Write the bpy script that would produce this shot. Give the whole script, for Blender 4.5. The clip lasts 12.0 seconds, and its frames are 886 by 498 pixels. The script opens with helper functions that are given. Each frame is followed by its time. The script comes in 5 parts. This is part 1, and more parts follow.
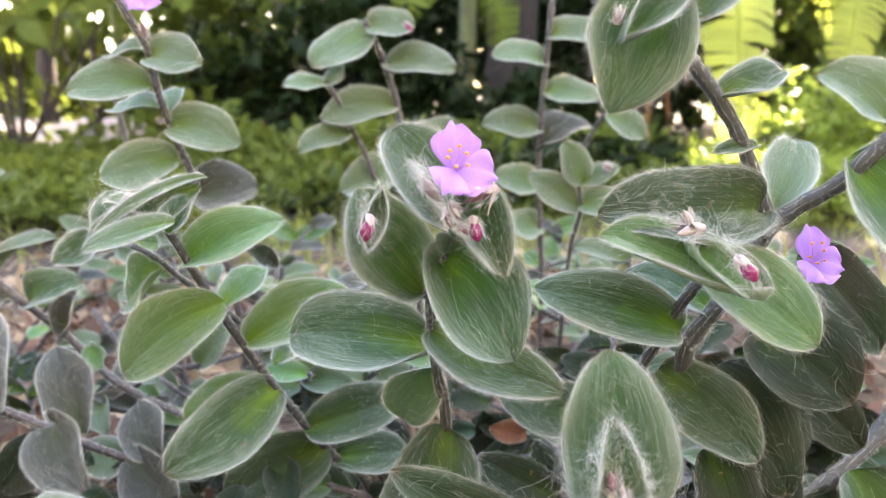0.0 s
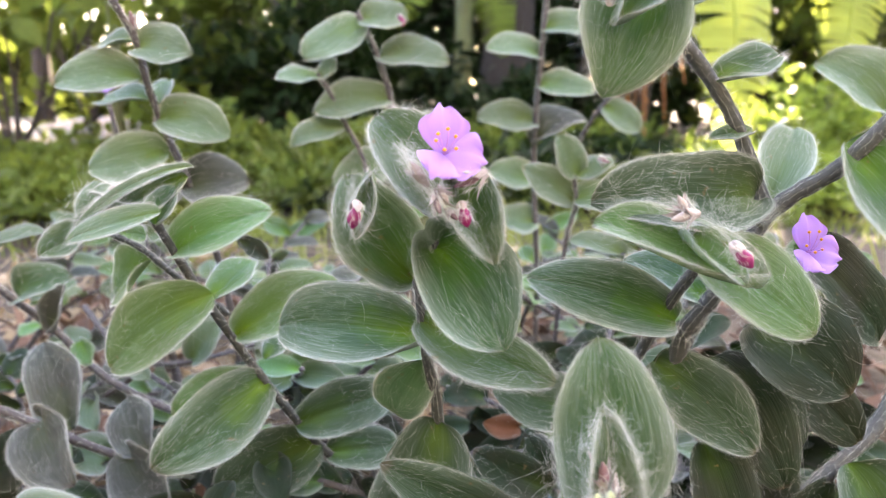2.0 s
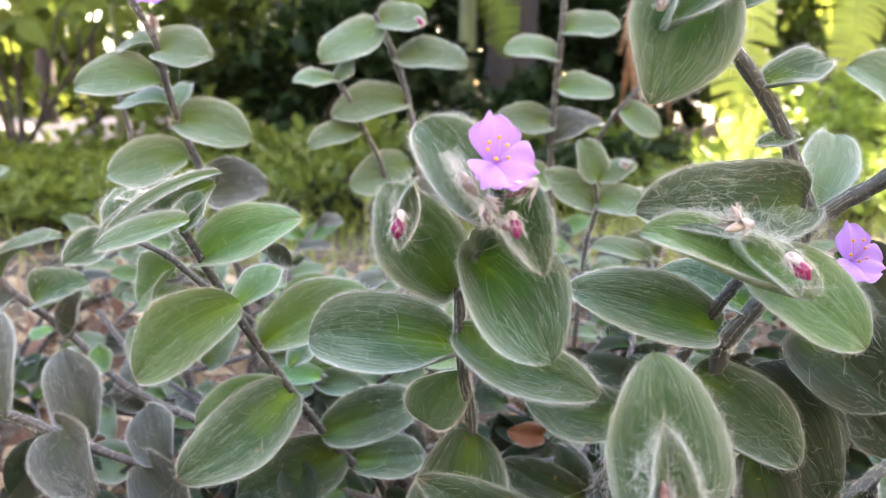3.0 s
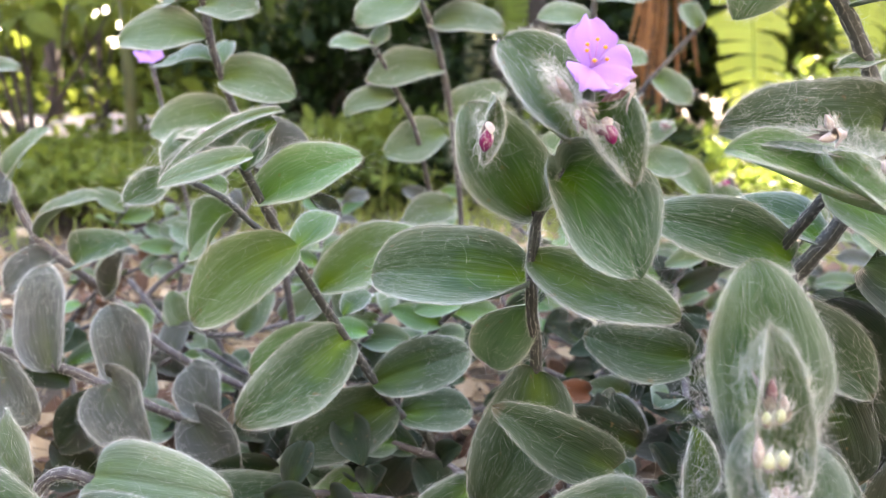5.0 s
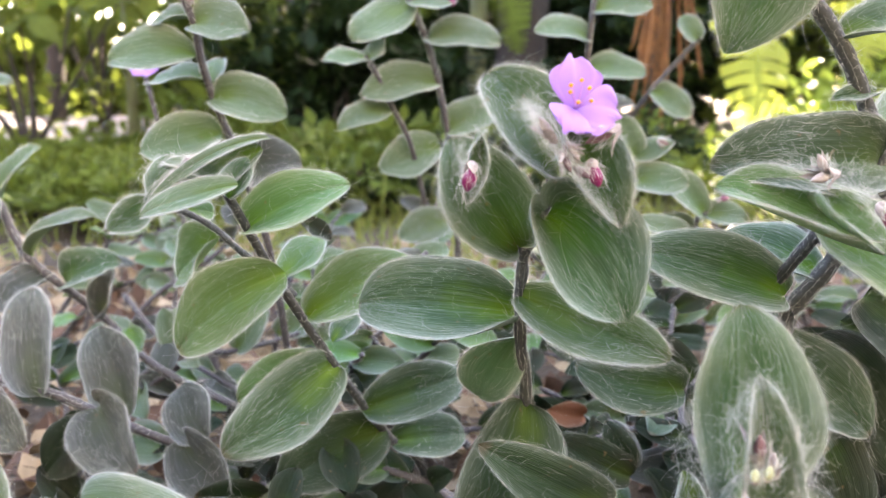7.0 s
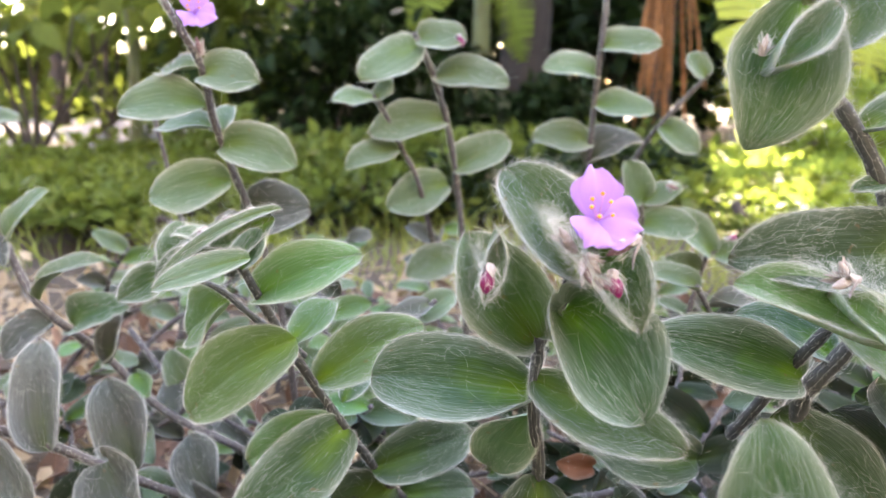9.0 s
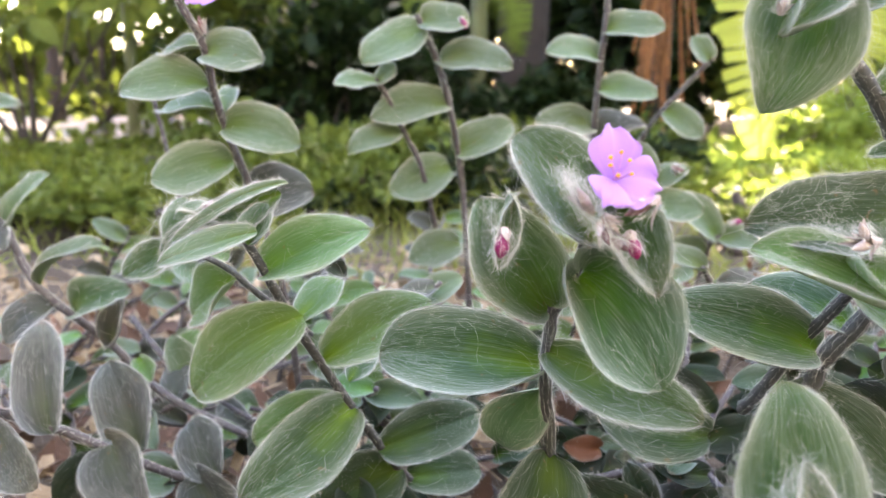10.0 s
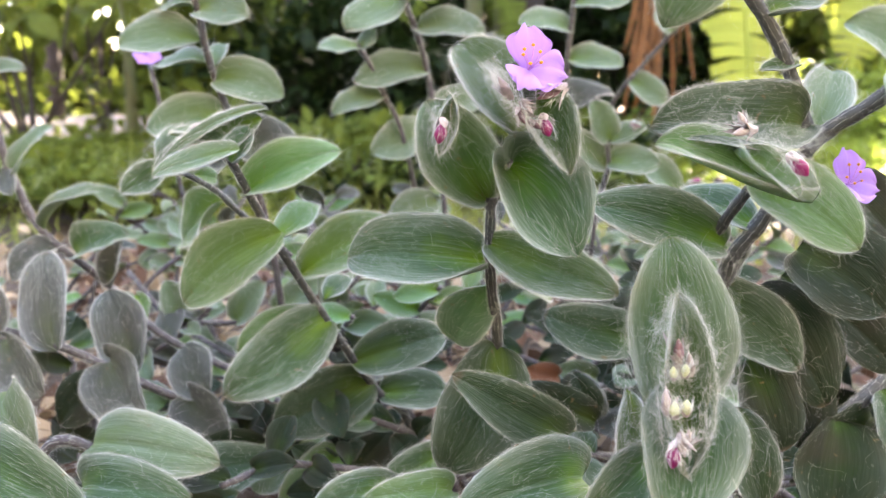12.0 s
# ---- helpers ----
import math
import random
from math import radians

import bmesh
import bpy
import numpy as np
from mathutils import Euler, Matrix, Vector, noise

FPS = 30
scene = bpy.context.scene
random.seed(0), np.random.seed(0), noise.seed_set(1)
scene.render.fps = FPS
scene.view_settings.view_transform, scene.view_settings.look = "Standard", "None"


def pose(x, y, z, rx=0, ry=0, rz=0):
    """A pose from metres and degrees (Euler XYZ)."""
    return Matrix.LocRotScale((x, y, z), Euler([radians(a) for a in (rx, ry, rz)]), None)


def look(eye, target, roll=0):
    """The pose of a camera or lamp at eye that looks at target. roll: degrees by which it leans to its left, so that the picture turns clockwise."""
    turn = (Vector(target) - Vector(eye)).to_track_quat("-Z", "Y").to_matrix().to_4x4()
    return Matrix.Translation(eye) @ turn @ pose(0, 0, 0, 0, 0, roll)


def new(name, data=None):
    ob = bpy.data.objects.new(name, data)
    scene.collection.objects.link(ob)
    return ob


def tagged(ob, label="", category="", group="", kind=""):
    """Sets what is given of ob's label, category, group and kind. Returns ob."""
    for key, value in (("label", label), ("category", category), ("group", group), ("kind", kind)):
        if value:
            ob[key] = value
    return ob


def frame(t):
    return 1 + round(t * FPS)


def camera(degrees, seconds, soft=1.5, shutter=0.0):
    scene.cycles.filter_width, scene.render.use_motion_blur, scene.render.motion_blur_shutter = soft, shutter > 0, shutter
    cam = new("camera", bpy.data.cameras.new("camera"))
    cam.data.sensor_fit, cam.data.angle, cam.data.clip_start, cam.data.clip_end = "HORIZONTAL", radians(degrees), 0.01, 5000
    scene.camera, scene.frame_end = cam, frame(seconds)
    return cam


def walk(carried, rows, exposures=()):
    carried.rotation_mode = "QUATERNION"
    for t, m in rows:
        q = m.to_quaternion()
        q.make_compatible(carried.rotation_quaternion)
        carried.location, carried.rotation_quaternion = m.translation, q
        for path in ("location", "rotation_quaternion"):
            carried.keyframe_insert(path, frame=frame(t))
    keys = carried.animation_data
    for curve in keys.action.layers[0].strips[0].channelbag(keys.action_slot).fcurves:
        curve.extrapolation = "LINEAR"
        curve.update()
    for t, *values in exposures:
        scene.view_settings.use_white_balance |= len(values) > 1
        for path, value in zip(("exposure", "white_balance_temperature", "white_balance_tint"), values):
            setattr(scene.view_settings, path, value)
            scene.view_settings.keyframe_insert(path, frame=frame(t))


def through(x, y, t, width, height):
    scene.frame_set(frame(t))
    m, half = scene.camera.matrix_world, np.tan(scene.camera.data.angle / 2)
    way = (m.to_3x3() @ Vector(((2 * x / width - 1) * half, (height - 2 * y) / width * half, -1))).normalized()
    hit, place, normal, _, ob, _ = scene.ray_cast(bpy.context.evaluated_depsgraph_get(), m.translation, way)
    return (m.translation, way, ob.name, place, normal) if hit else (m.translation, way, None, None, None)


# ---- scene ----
cam = camera(61.2, 12.0, soft=0.8)
# seconds, eye x y z, pitch, roll, yaw
PATH = [
    (0, -0.00019, -0.00026, 0.28006, -12.015, 0.015, -0.035),
    (0.5, 0.00814, -0.00956, 0.27132, -12.090, -0.103, -0.398),
    (1, 0.00884, 0.00327, 0.27429, -12.031, -0.025, -0.351),
    (1.5, 0.00598, 0.00721, 0.27263, -12.086, -0.089, -0.297),
    (2, 0.00231, 0.00415, 0.27527, -12.066, -0.044, -0.245),
    (2.5, -0.00502, 0.00541, 0.27867, -12.040, -0.072, -0.194),
    (3, -0.01102, 0.01038, 0.27703, -12.012, -0.030, -0.172),
    (3.2, -0.00824, 0.00807, 0.27686, -11.984, -0.001, -0.205),
    (4.8, -0.03005, 0.00748, 0.25212, -12.172, -0.151, -0.058),
    (5, -0.03589, 0.00719, 0.25223, -12.124, -0.213, 0.083),
    (5.5, -0.03453, 0.00601, 0.25430, -12.078, -0.094, 0.138),
    (6, -0.02728, 0.01135, 0.25508, -12.165, -0.243, 0.200),
    (6.5, -0.02935, 0.01202, 0.25622, -12.146, -0.194, 0.220),
    (7, -0.02964, 0.01523, 0.26266, -12.099, -0.242, 0.367),
    (7.5, -0.04096, 0.01977, 0.28251, -11.980, -0.390, 0.239),
    (7.7, -0.04266, 0.02293, 0.29363, -11.934, -0.283, 0.391),
    (9.3, -0.03346, 0.02208, 0.28787, -11.984, 0.032, 0.455),
    (9.5, -0.03796, 0.02015, 0.28605, -12.246, -0.216, 0.294),
    (10, -0.03890, 0.02399, 0.28056, -12.211, -0.174, 0.266),
    (10.5, -0.03549, 0.02451, 0.26868, -12.223, -0.288, 0.293),
    (11, -0.03535, 0.04268, 0.25892, -12.162, -0.107, 0.271),
    (11.5, -0.04254, 0.03392, 0.25464, -12.152, -0.192, 0.226),
    (12, -0.02220, -0.02245, 0.25122, -11.961, -0.009, 0.107),
]
walk(cam, [(t, pose(x, y, z, 90 + pitch, 0, yaw) @ pose(0, 0, 0, 0, 0, roll)) for t, x, y, z, pitch, roll, yaw in PATH], [(0, 4.42, 7750, 21), (12, 4.42, 7750, 21)])
# a small phone lens, focused on the flowering shoots
cam.data.dof.use_dof = True
cam.data.dof.focus_distance = 0.265
cam.data.dof.aperture_fstop = 1.75
cam.data.sensor_width = 4.9
cam.data.angle = radians(61.2)

# ---- light ----
SUN_UP, SUN_TURN = 34.0, -28.0  # degrees above the horizon, degrees to the right of straight ahead (minus: right)
world = bpy.data.worlds.new("sky")
scene.world = world
world.use_nodes = True
wn = world.node_tree.nodes
sky = wn.new("ShaderNodeTexSky")
sky.sky_type = "NISHITA"
sky.sun_disc = False
sky.sun_elevation = radians(SUN_UP)
sky.sun_rotation = radians(-SUN_TURN)
sky.air_density, sky.dust_density, sky.ozone_density = 1.0, 2.5, 1.0
world.node_tree.links.new(sky.outputs[0], wn["Background"].inputs[0])
wn["Background"].inputs[1].default_value = 0.138
sun = new("sun", bpy.data.lights.new("sun", "SUN"))
sun.data.energy, sun.data.angle, sun.data.color = 3.6, radians(0.6), (1.0, 0.93, 0.8)
a, e = radians(SUN_TURN), radians(SUN_UP)
sun_way = Vector((-math.sin(a) * math.cos(e), math.cos(a) * math.cos(e), math.sin(e)))
sun.matrix_world = look(sun_way * 30, (0, 0, 0))


# ---- materials ----
def material(name):
    m = bpy.data.materials.new(name)
    m.use_nodes = True
    t = m.node_tree
    return m, t, t.nodes["Principled BSDF"]


def put(t, kind, **values):
    n = t.nodes.new(kind)
    for k, v in values.items():
        n.inputs[k.replace("_", " ")].default_value = v
    return n


def mix(t, fac, a, b, blend="MIX"):
    n = t.nodes.new("ShaderNodeMix")
    n.data_type, n.blend_type = "RGBA", blend
    for socket, v in ((n.inputs[0], fac), (n.inputs[6], a), (n.inputs[7], b)):
        if isinstance(v, bpy.types.NodeSocket):
            t.links.new(v, socket)
        elif isinstance(v, (int, float)):
            socket.default_value = v
        else:
            socket.default_value = (*v, 1)
    return n.outputs[2]


def ramp(t, src, stops):
    n = t.nodes.new("ShaderNodeValToRGB")
    while len(n.color_ramp.elements) < len(stops):
        n.color_ramp.elements.new(0.5)
    for el, (p, c) in zip(n.color_ramp.elements, stops):
        el.position = p
        el.color = (*c, 1) if isinstance(c, tuple) else (c, c, c, 1)
    t.links.new(src, n.inputs[0])
    return n.outputs[0]


def maths(t, op, a, b=0.0):
    n = t.nodes.new("ShaderNodeMath")
    n.operation = op
    for socket, v in zip(n.inputs, (a, b)):
        if isinstance(v, bpy.types.NodeSocket):
            t.links.new(v, socket)
        else:
            socket.default_value = v
    return n.outputs[0]


def leaf_material(name, heart, blade, rim, back, glow=0.35, purple=0.0, flushed=(0.15, 0.10, 0.13)):
    """A velvety leaf: a fresh green heart near its base, a duller blade, a pale felted rim and fine veins along it."""
    m, t, b = material(name)
    uv = put(t, "ShaderNodeUVMap")
    sep = put(t, "ShaderNodeSeparateXYZ")
    t.links.new(uv.outputs[0], sep.inputs[0])
    info = put(t, "ShaderNodeObjectInfo")
    coord = put(t, "ShaderNodeTexCoord")
    u, v = sep.outputs[0], sep.outputs[1]
    side = maths(t, "ABSOLUTE", maths(t, "SUBTRACT", v, 0.5))  # 0 at the midrib, 0.5 at the edge
    blotch = put(t, "ShaderNodeTexNoise", Scale=70.0, Detail=3.0)
    t.links.new(coord.outputs["Object"], blotch.inputs["Vector"])
    vein = put(t, "ShaderNodeTexNoise", Scale=1.0, Detail=2.0)
    stretch = put(t, "ShaderNodeCombineXYZ")
    t.links.new(maths(t, "MULTIPLY", u, 2.5), stretch.inputs[0])
    t.links.new(maths(t, "MULTIPLY", v, 34.0), stretch.inputs[1])
    t.links.new(maths(t, "MULTIPLY", info.outputs["Random"], 50.0), stretch.inputs[2])
    t.links.new(stretch.outputs[0], vein.inputs["Vector"])
    wide, deep = maths(t, "MULTIPLY", side, 1.35), maths(t, "MULTIPLY", u, 0.85)
    away = maths(t, "SQRT", maths(t, "ADD", maths(t, "MULTIPLY", wide, wide), maths(t, "MULTIPLY", deep, deep)))
    away = maths(t, "ADD", away, maths(t, "MULTIPLY", maths(t, "SUBTRACT", blotch.outputs[0], 0.5), 0.6))
    away = maths(t, "ADD", away, maths(t, "MULTIPLY", maths(t, "SUBTRACT", vein.outputs[0], 0.5), 0.22))
    col = mix(t, ramp(t, away, [(0.05, 0.0), (0.25, 0.6), (0.46, 1.0)]), heart, blade)
    edge = maths(t, "ADD", side, maths(t, "MULTIPLY", maths(t, "SUBTRACT", blotch.outputs[0], 0.5), 0.10))
    col = mix(t, ramp(t, edge, [(0.22, 0.0), (0.40, 0.17), (0.5, 0.6)]), col, rim)
    col = mix(t, maths(t, "MULTIPLY", ramp(t, vein.outputs[0], [(0.35, 1.0), (0.6, 0.0)]), 0.17), col, tuple(c * 0.55 for c in blade))
    col = mix(t, maths(t, "MULTIPLY", ramp(t, vein.outputs[0], [(0.52, 0.0), (0.72, 1.0)]), 0.14), col, rim)
    # silky down combed along the blade, thicker towards the rim
    silk = put(t, "ShaderNodeTexNoise", Scale=1.0, Detail=4.0, Distortion=1.6)
    comb = put(t, "ShaderNodeCombineXYZ")
    t.links.new(maths(t, "MULTIPLY", u, 5.0), comb.inputs[0])
    t.links.new(maths(t, "MULTIPLY", v, 95.0), comb.inputs[1])
    t.links.new(maths(t, "MULTIPLY", info.outputs["Random"], 80.0), comb.inputs[2])
    t.links.new(comb.outputs[0], silk.inputs["Vector"])
    down = maths(t, "MULTIPLY", ramp(t, silk.outputs[0], [(0.46, 0.0), (0.70, 1.0)]), ramp(t, away, [(0.15, 0.03), (0.75, 0.24)]))
    col = mix(t, down, col, rim)
    # small brown specks and scars, and a withered tip
    col = mix(t, ramp(t, maths(t, "ADD", u, maths(t, "MULTIPLY", maths(t, "SUBTRACT", blotch.outputs[0], 0.5), 0.16)), [(0.965, 0.0), (1.02, 0.45)]), col, (0.15, 0.105, 0.08))
    spot = put(t, "ShaderNodeTexNoise", Scale=260.0, Detail=2.0)
    t.links.new(coord.outputs["Object"], spot.inputs["Vector"])
    col = mix(t, ramp(t, spot.outputs[0], [(0.70, 0.0), (0.76, 0.6)]), col, (0.16, 0.10, 0.05))
    if purple:
        flush = put(t, "ShaderNodeTexNoise", Scale=38.0, Detail=2.0)
        t.links.new(coord.outputs["Object"], flush.inputs["Vector"])
        col = mix(t, ramp(t, flush.outputs[0], [(0.42, 0.0), (0.68, purple)]), col, flushed)
    hsv = put(t, "ShaderNodeHueSaturation")
    t.links.new(maths(t, "ADD", maths(t, "MULTIPLY", info.outputs["Random"], 0.03), 0.495), hsv.inputs["Hue"])
    t.links.new(maths(t, "ADD", maths(t, "MULTIPLY", info.outputs["Random"], 0.35), 0.82), hsv.inputs["Value"])
    t.links.new(col, hsv.inputs["Color"])
    t.links.new(hsv.outputs[0], b.inputs["Base Color"])
    b.inputs["Roughness"].default_value = 0.6
    b.inputs["Specular IOR Level"].default_value = 0.2 if rim[1] > 0.15 else 0.1
    b.inputs["Sheen Weight"].default_value = 0.08 if rim[1] > 0.15 else 0.0
    b.inputs["Sheen Roughness"].default_value = 0.5
    b.inputs["Subsurface Weight"].default_value = 0.0
    bump = put(t, "ShaderNodeBump", Strength=0.5, Distance=0.0006)
    t.links.new(maths(t, "ADD", vein.outputs[0], maths(t, "MULTIPLY", blotch.outputs[0], 0.7)), bump.inputs["Height"])
    t.links.new(bump.outputs[0], b.inputs["Normal"])
    # light through the blade
    tl = put(t, "ShaderNodeBsdfTranslucent")
    t.links.new(mix(t, 0.5, hsv.outputs[0], back), tl.inputs[0])
    both = put(t, "ShaderNodeMixShader")
    both.inputs[0].default_value = glow
    t.links.new(b.outputs[0], both.inputs[1])
    t.links.new(tl.outputs[0], both.inputs[2])
    t.links.new(both.outputs[0], t.nodes["Material Output"].inputs[0])
    return m


def plain(name, colour, rough=0.6, scale=200.0, vary=0.35, bump=0.3, through=0.0, depth=0.0005, dark=None, shine=0.5):
    m, t, b = material(name)
    coord = put(t, "ShaderNodeTexCoord")
    n = put(t, "ShaderNodeTexNoise", Scale=scale, Detail=4.0)
    n2 = put(t, "ShaderNodeTexNoise", Scale=scale * 0.13, Detail=2.0)
    for one in (n, n2):
        t.links.new(coord.outputs["Object"], one.inputs["Vector"])
    low = dark or tuple(c * (1 - vary) for c in colour)
    high = tuple(min(1, c * (1 + vary * 0.6)) for c in colour)
    col = mix(t, n.outputs[0], low, high)
    col = mix(t, maths(t, "MULTIPLY", n2.outputs[0], 0.5), col, low)
    info = put(t, "ShaderNodeObjectInfo")
    geo = put(t, "ShaderNodeNewGeometry")
    isle = maths(t, "FRACT", maths(t, "ADD", info.outputs["Random"], geo.outputs["Random Per Island"]))
    hsv = put(t, "ShaderNodeHueSaturation")
    t.links.new(maths(t, "ADD", maths(t, "MULTIPLY", isle, vary), 1 - vary / 2), hsv.inputs["Value"])
    t.links.new(col, hsv.inputs["Color"])
    t.links.new(hsv.outputs[0], b.inputs["Base Color"])
    b.inputs["Roughness"].default_value = rough
    b.inputs["Specular IOR Level"].default_value = shine
    if bump:
        bp = put(t, "ShaderNodeBump", Strength=bump, Distance=depth)
        t.links.new(n.outputs[0], bp.inputs["Height"])
        t.links.new(bp.outputs[0], b.inputs["Normal"])
    if through:
        tl = put(t, "ShaderNodeBsdfTranslucent")
        t.links.new(hsv.outputs[0], tl.inputs[0])
        both = put(t, "ShaderNodeMixShader")
        both.inputs[0].default_value = through
        t.links.new(b.outputs[0], both.inputs[1])
        t.links.new(tl.outputs[0], both.inputs[2])
        t.links.new(both.outputs[0], t.nodes["Material Output"].inputs[0])
    return m


LEAF = {
    "g": leaf_material("velvet_green", (0.10, 0.20, 0.008), (0.021, 0.069, 0.022), (0.36, 0.44, 0.39), (0.18, 0.32, 0.03), 0.22),
    "y": leaf_material("velvet_young", (0.135, 0.26, 0.02), (0.078, 0.172, 0.060), (0.37, 0.45, 0.37), (0.28, 0.43, 0.05), 0.36),
    "b": leaf_material("velvet_bract", (0.11, 0.20, 0.012), (0.029, 0.086, 0.030), (0.40, 0.46, 0.41), (0.24, 0.38, 0.06), 0.36),
    "f": leaf_material("velvet_pale", (0.105, 0.168, 0.042), (0.090, 0.147, 0.080), (0.38, 0.43, 0.39), (0.22, 0.34, 0.06), 0.3),
    # the green leaf again, with the shade on inner and lower leaves coloured in
    "m": leaf_material("velvet_green_shaded", (0.06, 0.12, 0.009), (0.018, 0.05, 0.018), (0.20, 0.25, 0.21), (0.10, 0.20, 0.03), 0.18),
    # lowest leaves: the deep shade near the soil is put into blade and rim colours
    "d": leaf_material("velvet_deep_shade", (0.034, 0.066, 0.009), (0.011, 0.023, 0.010), (0.07, 0.09, 0.07), (0.05, 0.09, 0.02), 0.10, 0.4, (0.035, 0.022, 0.022)),
    "p": leaf_material("velvet_mint", (0.09, 0.19, 0.06), (0.08, 0.18, 0.10), (0.36, 0.44, 0.38), (0.14, 0.32, 0.12), 0.3),
    "r": leaf_material("withered_leaf", (0.26, 0.085, 0.03), (0.22, 0.08, 0.035), (0.34, 0.24, 0.18), (0.30, 0.11, 0.04), 0.25),
    "o": leaf_material("velvet_old", (0.066, 0.092, 0.04), (0.051, 0.064, 0.050), (0.27, 0.30, 0.29), (0.11, 0.15, 0.07), 0.2, 0.4, (0.056, 0.055, 0.056)),
}
WOOL = plain("wool", (0.74, 0.77, 0.71), 0.7, 300.0, 0.2, 0.0, 0.35)
STEM = plain("felted_stem", (0.072, 0.08, 0.075), 0.75, 600.0, 0.4, 0.5, 0.0, 0.0005, (0.024, 0.026, 0.025))
PETAL = plain("petal_mauve", (0.52, 0.31, 0.78), 0.45, 300.0, 0.12, 0.15, 0.4)
FILAMENT = plain("filament_pink", (0.58, 0.28, 0.66), 0.5, 300.0, 0.15, 0.0, 0.2)
ANTHER = plain("anther_orange", (0.85, 0.36, 0.02), 0.6, 900.0, 0.2, 0.2)
BUDS = {
    "m": plain("bud_magenta", (0.22, 0.004, 0.085), 0.4, 500.0, 0.35, 0.2, 0.15),
    "d": plain("bud_withered", (0.20, 0.11, 0.12), 0.7, 700.0, 0.5, 0.4),
    "p": plain("bud_pale", (0.55, 0.60, 0.36), 0.6, 500.0, 0.25, 0.2, 0.2),
    "w": plain("bud_felted", (0.40, 0.35, 0.33), 0.8, 700.0, 0.4, 0.4),
}
STEM_OLD = plain("old_felted_stem", (0.108, 0.102, 0.104), 0.8, 600.0, 0.4, 0.5, 0.0, 0.0005, (0.038, 0.034, 0.035))
SOIL = plain("soil", (0.095, 0.07, 0.047), 0.95, 60.0, 0.5, 0.9, 0.0, 0.012, (0.032, 0.024, 0.017))
STRAW = plain("dry_straw", (0.40, 0.31, 0.20), 0.85, 90.0, 0.5, 0.3, 0.15)
DEAD = plain("dead_leaf", (0.15, 0.085, 0.055), 0.8, 120.0, 0.6, 0.4, 0.15)


# ---- building blocks ----
def mesh_of(name, verts, faces, mat, uvs=None, smooth=True):
    me = bpy.data.meshes.new(name)
    me.from_pydata([tuple(v) for v in verts], [], [tuple(int(i) for i in f) for f in faces])
    if smooth:
        me.shade_smooth()
    if uvs is not None:
        layer = me.uv_layers.new(name="UVMap")
        loops = np.empty(len(me.loops), dtype=np.int32)
        me.loops.foreach_get("vertex_index", loops)
        layer.data.foreach_set("uv", np.asarray(uvs, dtype=np.float32)[loops].ravel())
    me.materials.append(mat)
    return me


def part(name, me, parent, label=""):
    ob = new(name, me)
    ob.parent = parent
    if parent.parent is None:
        ob.matrix_parent_inverse = Matrix.Translation(-parent.location)
    return tagged(ob, label) if label else ob


def unit(v):
    v = np.asarray(v, float)
    return v / np.maximum(np.linalg.norm(v, axis=-1, keepdims=True), 1e-9)


def ribbons(rng, roots, ways, lengths, curl, width, steps, droop=0.0):
    """Bent, tapering ribbons: their corners, their quads and the end triangles."""
    n = len(roots)
    pts = np.zeros((n, steps, 3))
    pts[:, 0] = roots
    way = unit(ways)
    turn = rng.normal(0, 1, (n, 3)) * curl
    for k in range(1, steps):
        pts[:, k] = pts[:, k - 1] + way * (lengths / (steps - 1))[:, None]
        turn = 0.75 * turn + 0.6 * rng.normal(0, 1, (n, 3)) * curl
        way = unit(way + turn * (3.0 / (steps - 1)) + np.array([0, 0, -droop]))
    across = unit(np.cross(pts[:, -1] - pts[:, 0], rng.normal(0, 1, (n, 3))))
    wide = np.linspace(1.0, 0.75, steps - 1) * np.broadcast_to(np.asarray(width, float).reshape(-1, 1), (n, 1))
    left = pts[:, :-1] + across[:, None] * wide[:, :, None] / 2
    right = pts[:, :-1] - across[:, None] * wide[:, :, None] / 2
    verts = np.concatenate([left, right, pts[:, -1:]], 1).reshape(-1, 3)
    m = steps - 1
    base = np.arange(n)[:, None] * (2 * m + 1)
    quads = np.concatenate([base + np.array([k, k + 1, m + k + 1, m + k]) for k in range(m - 1)], 0)
    return verts, quads, base + np.array([m - 1, 2 * m, 2 * m - 1])


def hair_mesh(bundles, mat):
    """One mesh out of several bundles of ribbons."""
    verts, quads, tris, at = [], [], [], 0
    for v, q, t in bundles:
        verts.append(v)
        quads.append(q + at)
        tris.append(t + at)
        at += len(v)
    verts, quads, tris = np.concatenate(verts), np.concatenate(quads), np.concatenate(tris)
    me = bpy.data.meshes.new("wool")
    me.vertices.add(len(verts))
    me.vertices.foreach_set("co", verts.astype(np.float32).ravel())
    me.loops.add(quads.size + tris.size)
    me.loops.foreach_set("vertex_index", np.concatenate([quads.ravel(), tris.ravel()]).astype(np.int32))
    starts = np.concatenate([np.arange(len(quads)) * 4, quads.size + np.arange(len(tris)) * 3]).astype(np.int32)
    me.polygons.add(len(starts))
    me.polygons.foreach_set("loop_start", starts)
    me.update(calc_edges=True)
    me.shade_smooth()
    me.materials.append(mat)
    return me


def strands(rng, roots, ways, lengths, curl, width, mat=None, droop=0.0, steps=4):
    return hair_mesh([ribbons(rng, roots, ways, lengths, curl, width, steps, droop)], mat or WOOL)


def shoot(label, foot, category="plant shoot"):
    ob = new("velvet_shoot")
    ob.empty_display_size = 0.01
    ob.location = foot
    return tagged(ob, label, category, "velvet plant shoots")


SEED = [1]


